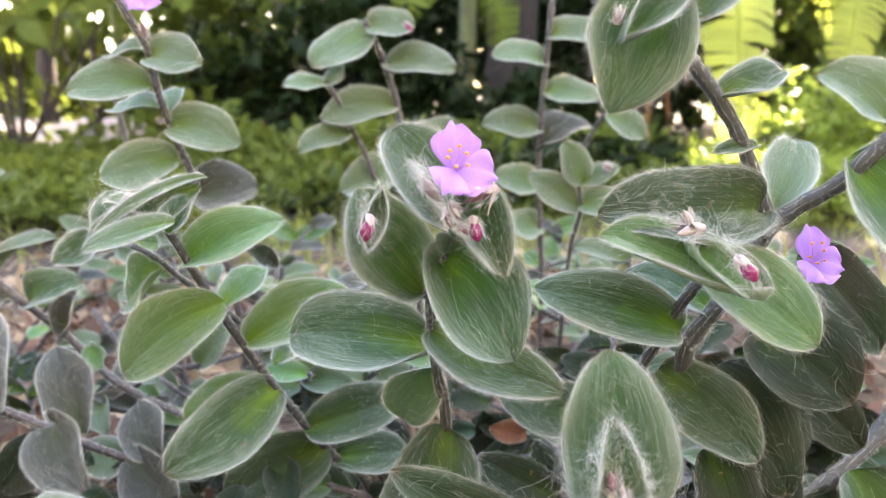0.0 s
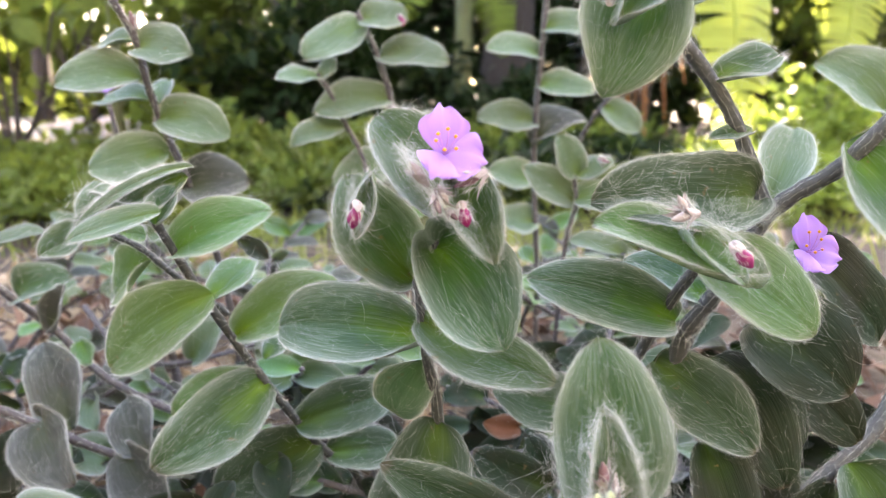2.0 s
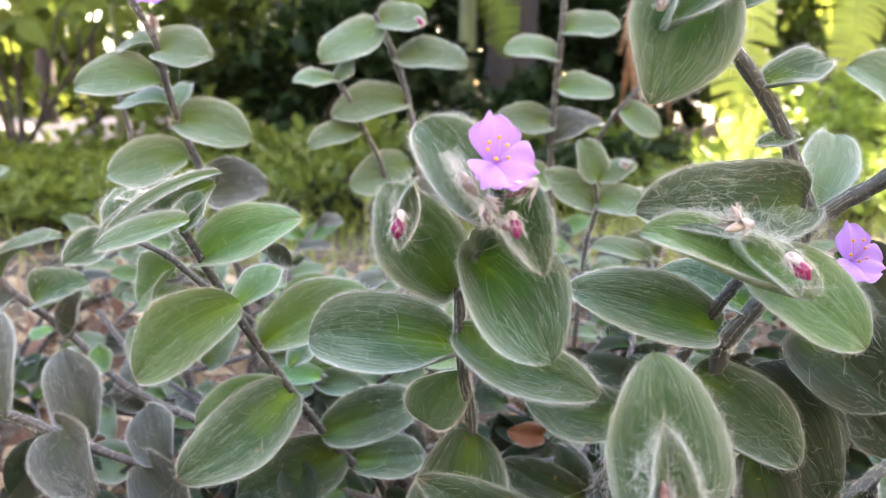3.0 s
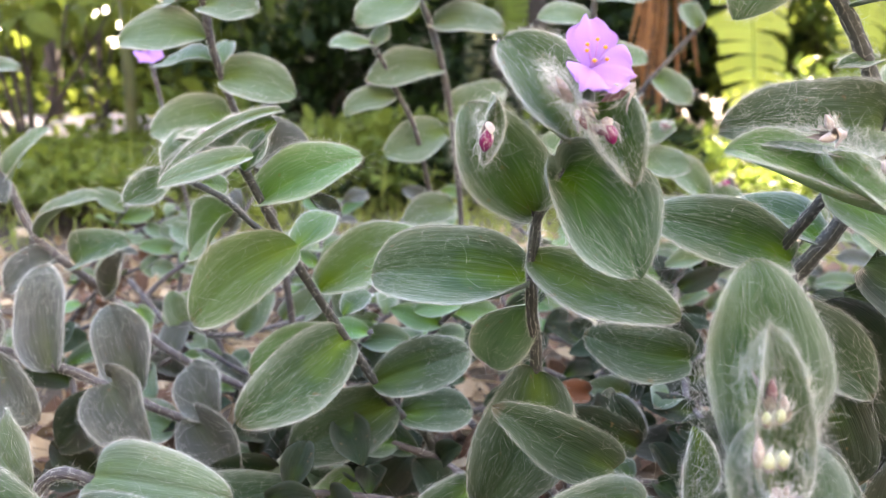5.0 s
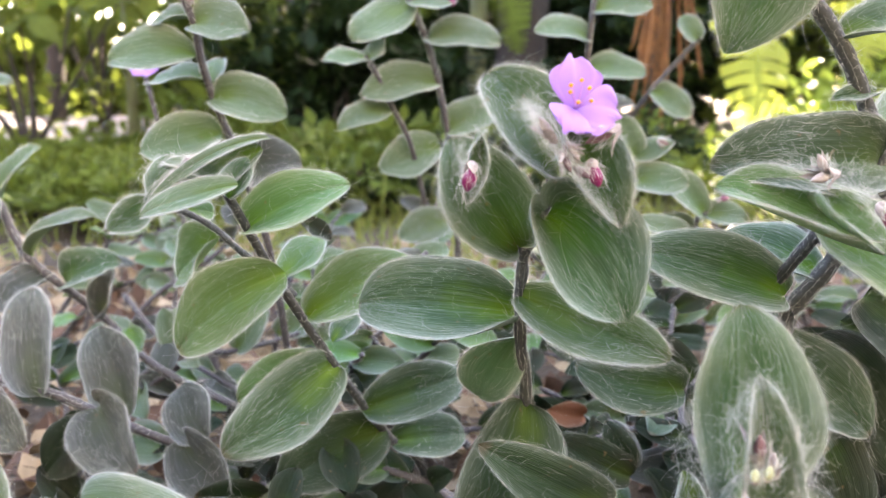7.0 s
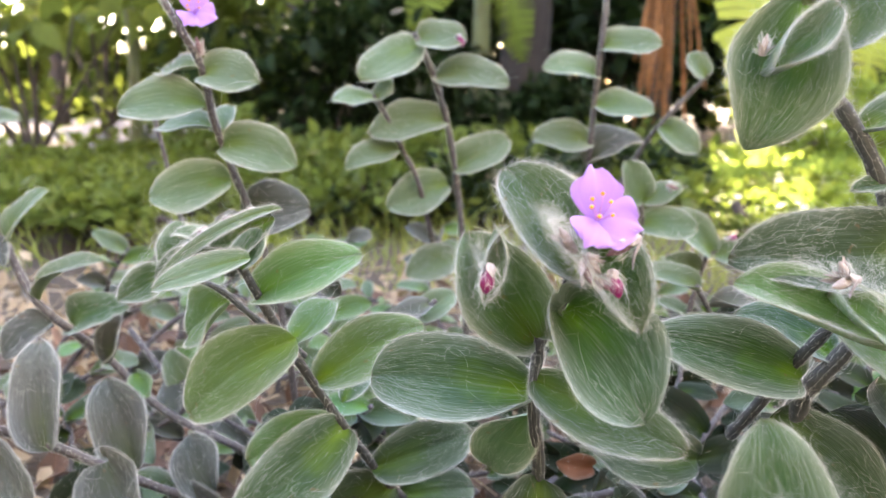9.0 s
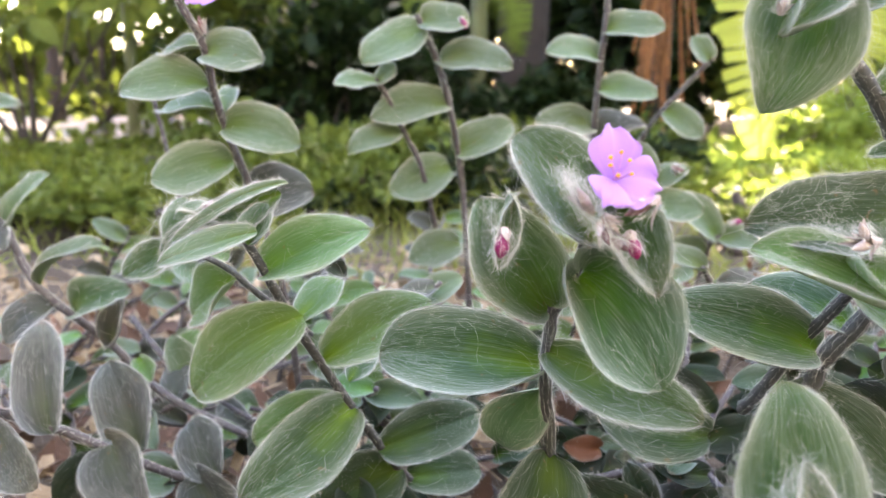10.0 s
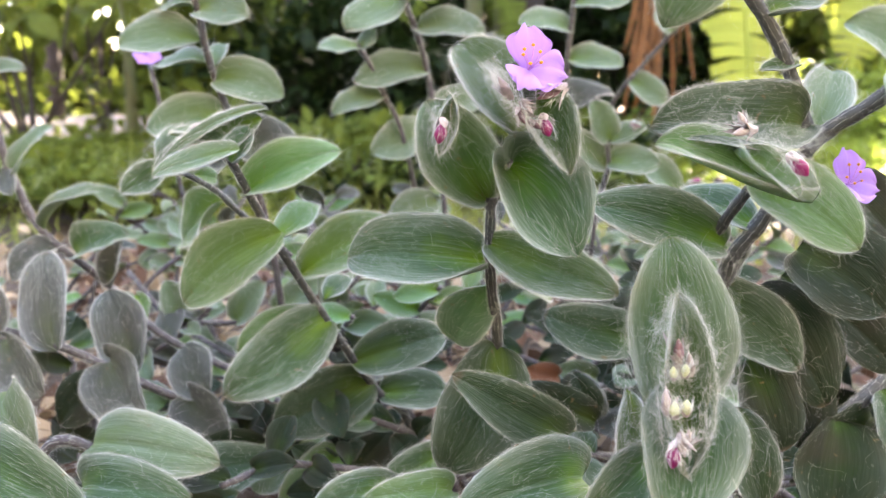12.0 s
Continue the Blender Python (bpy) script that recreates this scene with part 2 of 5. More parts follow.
def leaf(parent, base, tip, width, face, fold, bend, kind, twist=0.0, fuzz=1.0, wave=0.05, full=0.36, blunt=0.52, sway=0.04, clasp=0.03):
    """One leaf from its base on the stem to its tip. face: 0 looks up, 1 looks towards -y; fold: how far its sides rise; bend: its arch."""
    SEED[0] += 1
    rng = np.random.default_rng(SEED[0])
    base, tip = np.array(base), np.array(tip)
    axis = tip - base
    length = np.linalg.norm(axis)
    along = axis / length
    hint = np.array([twist, -face, 1 - face])
    up = unit(hint - along * (hint @ along))
    across = np.cross(along, up)
    width *= 0.94
    nu, nv = (21, 17) if base[1] < 0.4 else (14, 7)
    us = (1 - np.cos(np.linspace(0, np.pi, nu))) / 2
    vs = np.linspace(-1, 1, nv)
    c = np.clip(us, 0.003, 0.997)
    profile = np.where(c < 0.46, np.sin(np.pi / 2 * np.minimum(c / 0.46, 1)) ** full, np.cos(np.pi / 2 * np.clip((c - 0.46) / 0.54, 0, 1)) ** blunt)

    ph = rng.uniform(0, 6.28, 4)
    lean = rng.normal(0, 1) * sway

    def surface(u, v):
        w = np.interp(u, us, profile) * width / 2
        wavy = 1 + 0.05 * np.sin(5 * u + ph[0] + np.sign(v) * 1.3)
        sweep = lean * length * np.sin(np.pi * u)
        f = fold * 1.6 * (1 + 1.3 * (1 - u) ** 4) * (1 - 0.35 * u)
        side = v * w * wavy * np.cos(np.abs(v) * f * 0.9)
        rise = np.abs(v) ** 1.4 * w * np.sin(np.clip(f, -1.4, 1.4)) * 1.05
        rise = rise + bend * length * np.sin(np.pi * u ** 0.8) + width * wave * np.abs(v) ** 2 * np.sin(9 * u + ph[1] + 2 * np.sign(v))
        rise = rise + width * 0.006 * np.cos(v * 11 + ph[2]) * np.sin(np.pi * u)
        rise = rise - width * 0.025 * np.exp(-(v / 0.12) ** 2) - 0.05 * length * np.clip((u - 0.8) / 0.2, 0, 1) ** 2
        behind = clasp * length * np.abs(v) ** 1.4 * (u / 0.1) * np.exp(1 - u / 0.1)
        return base + along * (u * length - behind)[..., None] + across * (side + sweep)[..., None] + up * rise[..., None]

    U, V = np.meshgrid(us, vs, indexing="ij")
    mid = surface(U, V)
    gu, gv = np.gradient(mid, axis=0), np.gradient(mid, axis=1)
    normal = unit(np.cross(gv, gu))
    if (normal * up).sum() < 0:
        normal = -normal
    thick = 0.0007 * np.sqrt(np.clip(1 - V ** 2, 0, 1)) * np.clip(np.sin(np.pi * U) * 3, 0, 1)
    top, under = mid + normal * thick[..., None], mid - normal * thick[..., None]
    verts = np.concatenate([top.reshape(-1, 3), under.reshape(-1, 3)])
    uv = np.stack([U, V / 2 + 0.5], -1).reshape(-1, 2)
    i = np.arange(nu * nv).reshape(nu, nv)
    q = np.stack([i[:-1, :-1], i[:-1, 1:], i[1:, 1:], i[1:, :-1]], -1).reshape(-1, 4)
    faces = np.concatenate([q, q[:, ::-1] + nu * nv])
    blade = part("leaf", mesh_of("leaf", verts, faces, LEAF[kind], np.concatenate([uv, uv])), parent)
    # wool: a fringe along the rim, long cobweb threads over the face, short down
    far = 1.0 if base[1] < 0.39 else (0.6 if base[1] < 0.43 else 0.3)
    if kind == "d":
        fuzz *= 0.2
    if kind == "o":
        fuzz *= 1.2
    if kind in "gm":
        fuzz *= 0.85 if kind == "g" else 0.6
    if fuzz <= 0:
        return blade
    area = length * width / 0.0018
    woolly = 1.4 if kind == "b" else 1.0
    roots, ways, lens = [], [], []

    def frame_at(u, v):
        p = surface(u, v)
        du = unit(surface(np.clip(u + 0.02, 0, 1), v) - surface(np.clip(u - 0.02, 0, 1), v))
        dv = unit(surface(u, np.clip(v + 0.05, -1, 1)) - surface(u, np.clip(v - 0.05, -1, 1)))
        nn = unit(np.cross(dv, du))
        return p, du, dv, nn * np.sign((nn * up).sum(-1, keepdims=True))

    # a dense fringe along the rim, swept towards the tip
    n = int(2300 * far * fuzz * length / 0.06 * woolly)
    u = rng.uniform(0.0, 1.0, n) ** 0.9
    s = np.where(rng.random(n) < 0.5, -1.0, 1.0)
    p, du, dv, nn = frame_at(u, s * rng.uniform(0.93, 1.0, n))
    roots.append(p)
    ways.append(dv * s[:, None] * 0.8 + du * rng.normal(0.75, 0.4, (n, 1)) + nn * rng.normal(0.1, 0.5, (n, 1)))
    lens.append(rng.gamma(2.6, 0.00062, n) * woolly * (1.0 if far > 0.5 else 0.6))
    # long loose threads wandering over the face
    n = int((165 if kind in "gmy" else 110) * far * fuzz * area ** 0.8)
    u = rng.uniform(0.02, 0.95, n)
    v = rng.uniform(-1, 1, n)
    v = np.sign(v) * np.abs(v) ** 0.6
    u = np.where((u < 0.5) & (np.abs(v) < 0.55), u + 0.45 * (rng.random(n) < 0.7), u)
    p, du, dv, nn = frame_at(u, v * 0.97)
    roots.append(p + nn * (0.0008 + rng.random((n, 1)) * 0.0004))
    ways.append(du * rng.choice([-0.6, 1.0, 1.0], (n, 1)) + dv * rng.normal(0, 0.5, (n, 1)) + nn * 0.02)
    lens.append(rng.gamma(4, 0.0024, n))
    # short silky down lying flat
    n = int((420 if far < 1.0 else 1300 if kind == "b" else 850) * far * fuzz * area)
    u = rng.uniform(0.02, 0.98, n)
    v = rng.uniform(-1, 1, n)
    u = np.where((u < 0.5) & (np.abs(v) < 0.55), u + 0.45 * (rng.random(n) < 0.75), u)
    p, du, dv, nn = frame_at(u, v * 0.98)
    roots.append(p + nn * 0.0007)
    ways.append(du * rng.normal(1.0, 0.2, (n, 1)) + dv * rng.normal(0, 0.16, (n, 1)) + nn * rng.uniform(-0.02, 0.07, (n, 1)))
    lens.append(rng.gamma(4, 0.0008, n))
    # hairs lying along the rim
    n = int(750 * far * fuzz * length / 0.06)
    u = rng.uniform(0.02, 0.97, n)
    s = np.where(rng.random(n) < 0.5, -1.0, 1.0)
    p, du, dv, nn = frame_at(u, s * rng.uniform(0.94, 1.0, n))
    roots.append(p + nn * rng.normal(0.0002, 0.0003, (n, 1)))
    ways.append(du + dv * s[:, None] * rng.normal(0.1, 0.2, (n, 1)) + nn * rng.normal(0, 0.15, (n, 1)))
    lens.append(rng.gamma(4, 0.0009, n))
    thin = 0.00004 if far == 1.0 else (0.00006 if far > 0.5 else 0.00011)
    shape = ((0.55, 0.5, 4), (0.95, 0.95 if far == 1.0 else 0.7, 6), (0.2, 0.45, 3), (0.25, 0.9, 4))
    me = hair_mesh([ribbons(rng, r, w, l, c, thin * f, n if far == 1.0 else 4) for r, w, l, (c, f, n) in zip(roots, ways, lens, shape) if len(r)], WOOL)
    part("wool", me, blade, "white woolly hairs")
    return blade


def smooth_line(points, per=6):
    p = np.array(points, float)
    p = np.concatenate([[2 * p[0] - p[1]], p, [2 * p[-1] - p[-2]]])
    out = []
    for k in range(1, len(p) - 2):
        for s in np.arange(per) / per:
            a, b, c, d = p[k - 1 : k + 3]
            out.append(0.5 * (2 * b + (c - a) * s + (2 * a - 5 * b + 4 * c - d) * s ** 2 + (3 * b - a - 3 * c + d) * s ** 3))
    out.append(p[-2])
    return np.array(out)


def tube(line, radii, sides=9):
    n = len(line)
    way = unit(np.gradient(line, axis=0))
    ref = np.array([0.3, 1, 0.1]) if abs(way[0][2]) > 0.5 else np.array([0, 0, 1.0])
    a = unit(np.cross(way, ref))
    b = np.cross(way, a)
    ang = np.linspace(0, 2 * np.pi, sides, endpoint=False)
    ring = a[:, None] * np.cos(ang)[None, :, None] + b[:, None] * np.sin(ang)[None, :, None]
    verts = (line[:, None] + ring * np.asarray(radii)[:, None, None]).reshape(-1, 3)
    faces = [(k * sides + j, k * sides + (j + 1) % sides, (k + 1) * sides + (j + 1) % sides, (k + 1) * sides + j) for k in range(n - 1) for j in range(sides)]
    verts = np.concatenate([verts, line[:1], line[-1:]])
    faces += [(n * sides, (j + 1) % sides, j) for j in range(sides)]
    faces += [(n * sides + 1, (n - 1) * sides + j, (n - 1) * sides + (j + 1) % sides) for j in range(sides)]
    return verts, faces, ring


def stem(parent, points, r0, r1, mat=None, fuzz=1.0):
    SEED[0] += 1
    rng = np.random.default_rng(SEED[0])
    line = smooth_line(points)
    radii = np.linspace(r0, r1, len(line)) * (1 + 0.08 * np.sin(np.arange(len(line)) * 1.7))
    verts, faces, ring = tube(line, radii)
    ob = part("stem", mesh_of("stem", verts, faces, mat or STEM), parent)
    if fuzz > 0:
        far = 1.0 if points[0][1] < 0.4 else 0.5
        total = np.linalg.norm(np.diff(line, axis=0), axis=1).sum()
        n = int(16000 * total * far * fuzz)
        k = rng.integers(0, len(line) - 1, n)
        j = rng.integers(0, 9, n)
        s = rng.random((n, 1))
        root = line[k] * (1 - s) + line[k + 1] * s + ring[k, j] * radii[k][:, None]
        way = unit(line[k + 1] - line[k])
        me = strands(rng, root, ring[k, j] * rng.uniform(0.2, 0.9, (n, 1)) + way * rng.normal(0.4, 0.7, (n, 1)) + rng.normal(0, 0.3, (n, 3)), rng.gamma(4, 0.0004, n), 0.35, 0.00006 if far == 1 else 0.00012)
        part("wool", me, ob, "white woolly hairs")
    return ob


def blob(centre, way, length, radius, mat, name, parent, taper=0.5, sides=10):
    """A pointed egg along way: buds and anthers."""
    us = np.linspace(0, 1, 9)
    line = np.array(centre) + np.array(unit(way))[None] * (us * length)[:, None]
    radii = radius * np.sin(np.pi * np.clip(us, 0.03, 0.97) ** taper) ** 0.8
    verts, faces, _ = tube(line, radii, sides)
    return part(name, mesh_of(name, verts, faces, mat), parent)


def bud(parent, a, b, kind):
    SEED[0] += 1
    rng = np.random.default_rng(SEED[0])
    a, b = np.array(a), np.array(b)
    way = unit(b - a)
    size = np.linalg.norm(b - a)
    thin = kind in "wd"
    ob = blob(a, way, size, size * (0.17 if thin else 0.28), BUDS[kind], "bud", parent, 1.3 if kind == "m" else 0.9)
    for k in range(4 if thin else 3):
        out = unit(np.cross(way, rng.normal(0, 1, 3)))
        us, vs = np.linspace(0, 1, 8), np.linspace(-1, 1, 5)
        U, V = np.meshgrid(us, vs, indexing="ij")
        reach = rng.uniform(0.7, 1.0) if thin else 0.5
        w = size * (0.17 if thin else 0.22) * np.sin(np.pi * np.clip(U, 0.06, 0.98) ** 0.7)
        cr = np.cross(way, out)
        flare = size * (rng.uniform(0.15, 0.65) * U ** 1.5 + 0.15 if thin else 0.3 * np.sqrt(U))
        p = a + way * (U * size * reach - size * 0.12)[..., None] + out * (flare - w * V ** 2 * 0.5)[..., None] + cr * (w * V + (size * rng.normal(0, 0.12) * U ** 2 if thin else 0))[..., None]
        i = np.arange(40).reshape(8, 5)
        q = np.stack([i[:-1, :-1], i[:-1, 1:], i[1:, 1:], i[1:, :-1]], -1).reshape(-1, 4)
        back = p + out * 0.0002
        part("sepal", mesh_of("sepal", np.concatenate([p.reshape(-1, 3), back.reshape(-1, 3)]), np.concatenate([q, q[:, ::-1] + 40]), BUDS["w"]), ob)
    n = 160
    root = a + way * rng.uniform(-0.1, 0.7, (n, 1)) * size + unit(np.cross(np.tile(way, (n, 1)), rng.normal(0, 1, (n, 3)))) * size * 0.26
    part("wool", strands(rng, root, root - (a + way * size * 0.2) + way * size * 0.4, rng.gamma(4, 0.0006, n), 0.4, 0.00008), ob, "white woolly hairs")
    return ob


def tuft(parent, a, b, count, reach, length=0.005):
    """A matted tuft of wool along a line, as on the folds of the bracts."""
    SEED[0] += 1
    rng = np.random.default_rng(SEED[0])
    a, b = np.array(a), np.array(b)
    root = a + (b - a) * rng.random((count, 1)) + rng.normal(0, reach, (count, 3))
    me = strands(rng, root, rng.normal(0, 1, (count, 3)) + unit(b - a) * rng.normal(0, 1.2, (count, 1)), rng.gamma(4, length / 4, count), 0.45, 0.00004, steps=6)
    return part("wool", me, parent, "matted white wool")


def flower(parent, centre, size, facing=(0.2, -0.88, 0.42), spin=0.0):
    """A three-petalled mauve flower with six orange-tipped stamens and a pale style."""
    SEED[0] += 1
    rng = np.random.default_rng(SEED[0])
    n = unit(np.array(facing))
    x = unit(np.cross(np.array([0, 0, 1.0]), n))
    y = np.cross(n, x)
    c = np.array(centre)
    R = 0.0122 * size
    heart = blob(c - n * 0.002, n, 0.004 * size, 0.0012 * size, FILAMENT, "flower", parent)
    for k, ang in enumerate((90, -20, 238)):
        a = math.radians(ang + spin)
        out, side = x * math.cos(a) + y * math.sin(a), -x * math.sin(a) + y * math.cos(a)
        nu, nv = 15, 15
        U, V = np.meshgrid(np.linspace(0, 1, nu), np.linspace(-1, 1, nv), indexing="ij")
        reach = (1.5, 1.28, 1.0)[k] * R
        w = R * (0.82, 0.84, 0.76)[k] * np.sin(np.pi * np.clip(U * 0.84 + 0.05, 0, 1) ** 1.15) ** 0.7
        crown = U * reach * (1 - 0.26 * V ** 2 * U) + 0.0006 * np.sin(7 * V + k) * U
        rise = R * (0.5 * np.sin(U * 1.7) - 0.16 * U ** 2) + R * 0.12 * V ** 2 * U + 0.0005 * np.sin(V * 8 + k * 2) * U + 0.0003 * np.sin(V * 17 + k) * U
        p = c + out * crown[..., None] + side * (w * V)[..., None] + n * rise[..., None]
        i = np.arange(nu * nv).reshape(nu, nv)
        q = np.stack([i[:-1, :-1], i[:-1, 1:], i[1:, 1:], i[1:, :-1]], -1).reshape(-1, 4)
        back = p - n * 0.00018
        part("petal", mesh_of("petal", np.concatenate([p.reshape(-1, 3), back.reshape(-1, 3)]), np.concatenate([q, q[:, ::-1] + nu * nv]), PETAL), heart)
    for k in range(6):
        a = math.radians(k * 60 + 70 + rng.uniform(-15, 15))
        out = x * math.cos(a) + y * math.sin(a)
        end = c + out * R * rng.uniform(0.3, 0.55) + n * R * rng.uniform(0.45, 0.75) + y * R * 0.25
        line = smooth_line([c, c + n * R * 0.3 + out * R * 0.1, end], 4)
        v, f, _ = tube(line, np.full(len(line), 0.00016), 6)
        part("filament", mesh_of("filament", v, f, FILAMENT), heart)
        blob(end - x * 0.0009, x + n * 0.2, 0.0017 * size, 0.00075 * size, ANTHER, "anther", heart, 1.0, 8)
    line = smooth_line([c, c + n * R * 0.4 - y * R * 0.1, c + n * R * 0.8 - y * R * 0.05 + x * R * 0.15], 4)
    v, f, _ = tube(line, np.full(len(line), 0.0002), 6)
    part("style", mesh_of("style", v, f, FILAMENT), heart)
    return heart

# ---- ground and garden behind the plant ----
def ground():
    n = 130
    xs = np.sign(np.linspace(-1, 1, n)) * np.abs(np.linspace(-1, 1, n)) ** 3 * 120
    ys = np.concatenate([-np.linspace(1, 0.05, 20) ** 2 * 60, np.linspace(0, 1, n) ** 3 * 200])
    X, Y = np.meshgrid(xs, ys, indexing="ij")
    Z = np.array([[noise.noise(Vector((x * 6, y * 6, 0))) * 0.012 + noise.noise(Vector((x * 0.7, y * 0.7, 3))) * 0.03 for y in ys] for x in xs])
    i = np.arange(X.size).reshape(X.shape)
    q = np.stack([i[:-1, :-1], i[1:, :-1], i[1:, 1:], i[:-1, 1:]], -1).reshape(-1, 4)
    ob = new("ground", mesh_of("ground", np.stack([X, Y, Z - 0.02], -1).reshape(-1, 3), q, SOIL))
    return tagged(ob, "bare brown garden soil with patchy grass", "ground", kind="structure")


def foliage(rng, places, length, width, mat, name, out=None, spread=0.9, lift=0.1):
    """Many small folded leaves in one mesh; each points outwards from out and droops a little."""
    n = len(places)
    way = unit(rng.normal(0, spread, (n, 3)) + (unit(places - out) if out is not None else 0) + np.array([0, 0, lift]))
    up = unit(np.cross(np.cross(way, np.array([0, 0, 1.0]) + rng.normal(0, 0.5, (n, 3))), way))
    side = np.cross(way, up)
    L = (length * rng.uniform(0.6, 1.3, n))[:, None]
    W = L * width * rng.uniform(0.8, 1.2, (n, 1))
    p = [places, places + way * L * 0.35 + side * W / 2 + up * L * 0.06, places + way * L * 0.72 + side * W * 0.36 + up * L * 0.02,
         places + way * L - up * L * 0.14, places + way * L * 0.72 - side * W * 0.36 + up * L * 0.02, places + way * L * 0.35 - side * W / 2 + up * L * 0.06,
         places + way * L * 0.5]
    verts = np.stack(p, 1).reshape(-1, 3)
    b = np.arange(n)[:, None] * 7
    tris = np.concatenate([b + np.array(t) for t in ((0, 1, 6), (1, 2, 6), (2, 3, 6), (3, 4, 6), (4, 5, 6), (5, 0, 6))], 0)
    me = bpy.data.meshes.new(name)
    me.vertices.add(len(verts))
    me.vertices.foreach_set("co", verts.astype(np.float32).ravel())
    me.loops.add(tris.size)
    me.loops.foreach_set("vertex_index", tris.astype(np.int32).ravel())
    me.polygons.add(len(tris))
    me.polygons.foreach_set("loop_start", (np.arange(len(tris)) * 3).astype(np.int32))
    me.update(calc_edges=True)
    me.shade_smooth()
    me.materials.append(mat)
    return me


GREENS = {
    "mid": plain("shrub_green", (0.118, 0.162, 0.03), 0.5, 20.0, 0.5, 0.0, 0.4, shine=0.12),
    "olive": plain("shrub_olive", (0.14, 0.18, 0.03), 0.5, 20.0, 0.5, 0.0, 0.5, shine=0.12),
    # darkened well below the other greens: carries the shade of the gaps between plants
    "deep": plain("shrub_shade_green", (0.018, 0.036, 0.010), 0.5, 20.0, 0.5, 0.0, 0.3, shine=0.12),
    "herb": plain("herb_green", (0.098, 0.142, 0.027), 0.5, 20.0, 0.5, 0.0, 0.4, shine=0.12),
    "lime": plain("shrub_lime", (0.25, 0.34, 0.06), 0.5, 20.0, 0.4, 0.0, 0.5, shine=0.12),
    "grass": plain("grass_blades", (0.27, 0.33, 0.085), 0.6, 20.0, 0.5, 0.0, 0.4, shine=0.12),
    "banana": plain("banana_leaf", (0.145, 0.215, 0.04), 0.45, 14.0, 0.35, 0.2, 0.5, 0.003, shine=0.15),
    "rust": plain("dry_sheath", (0.33, 0.14, 0.05), 0.85, 22.0, 0.6, 0.5, 0.2, 0.01),
    # bright copy of the banana leaf; sunlight on the right-hand blades is in its colour
    "gold": plain("banana_leaf_sunlit_copy", (0.40, 0.46, 0.08), 0.45, 14.0, 0.25, 0.2, 0.5, 0.003, shine=0.15),
}
CONCRETE = plain("concrete", (0.52, 0.43, 0.37), 0.9, 8.0, 0.3, 0.3, 0.0, 0.004)
BARK = plain("bark", (0.045, 0.033, 0.025), 0.9, 18.0, 0.5, 0.8, 0.0, 0.02, (0.02, 0.015, 0.012))
PSEUDO = plain("banana_stem", (0.16, 0.20, 0.07), 0.6, 12.0, 0.5, 0.3, 0.0, 0.004, (0.07, 0.06, 0.03))


def bush(label, places, radii, count, length, width, green, name="shrub", seed=0):
    """A shrub: thin stems from one foot and a crown of single leaves in uneven clumps."""
    rng = np.random.default_rng(100 + seed)
    c, r = np.array(places, float), np.array(radii, float)
    root = new(name)
    root.location = (c[0], c[1], -0.01)
    tagged(root, label, "shrub", "garden shrubs")
    knots = unit(rng.normal(0, 1, (26, 3))) * (rng.random((26, 1)) ** 0.4) * r + c
    knots[:, 2] = np.maximum(knots[:, 2], 0.04)
    for k in knots[:7]:
        foot = np.array([c[0], c[1], -0.03]) + rng.normal(0, 0.02, 3) * np.array([1, 1, 0])
        line = smooth_line([foot, (foot + k) / 2 + rng.normal(0, 0.03, 3), k], 5)
        v, f, _ = tube(line, np.linspace(0.012, 0.004, len(line)), 6)
        part("stem", mesh_of("stem", v, f, BARK), root)
    pick = knots[rng.integers(0, len(knots), count)]
    spots = pick + rng.normal(0, 0.2, (count, 3)) * r
    spots[:, 2] = np.abs(spots[:, 2])
    tagged(part("crown", foliage(rng, spots, length, width, GREENS[green], "crown", c), root), kind="stuff")
    return root


def banana_leaf(parent, base, tip, width, green, arch=0.15, face=0.6, tears=0.3, seed=0):
    """A long paddle blade on a thick midrib, torn here and there between its veins."""
    rng = np.random.default_rng(500 + seed)
    base, tip = np.array(base, float), np.array(tip, float)
    axis = tip - base
    length = np.linalg.norm(axis)
    along = axis / length
    hint = np.array([0.0, -face, 1 - face])
    up = unit(hint - along * (hint @ along))
    across = np.cross(along, up)
    us = np.linspace(0, 1, 33)
    spine = base + along * (us * length)[:, None] + up * (arch * length * np.sin(np.pi * us))[:, None]
    w = width / 2 * np.clip(np.sin(np.pi * np.clip(us, 0.0, 0.985) ** 0.8), 0, 1) ** 0.55
    verts, faces = [], []
    for s in (-1, 1):
        gap = 0.0
        for k in range(32):
            if rng.random() < tears:
                gap = rng.uniform(0.0, 0.03)
            droop = rng.normal(0, 0.05) * width
            b = len(verts)
            for kk, shift in ((k, gap), (k + 1, 0.0)):
                for v in (0.0, 0.5, 1.0):
                    verts.append(spine[kk] + across * s * w[kk] * v + along * shift * v + up * (w[kk] * (0.22 * v - 0.45 * v * v) + droop * v * v))
            faces += [(b, b + 1, b + 4, b + 3), (b + 1, b + 2, b + 5, b + 4)]
    blade = part("leaf", mesh_of("leaf", verts, faces, GREENS[green]), parent)
    v, f, _ = tube(spine, np.linspace(0.012, 0.003, len(spine)), 6)
    part("midrib", mesh_of("midrib", v, f, GREENS[green]), blade)


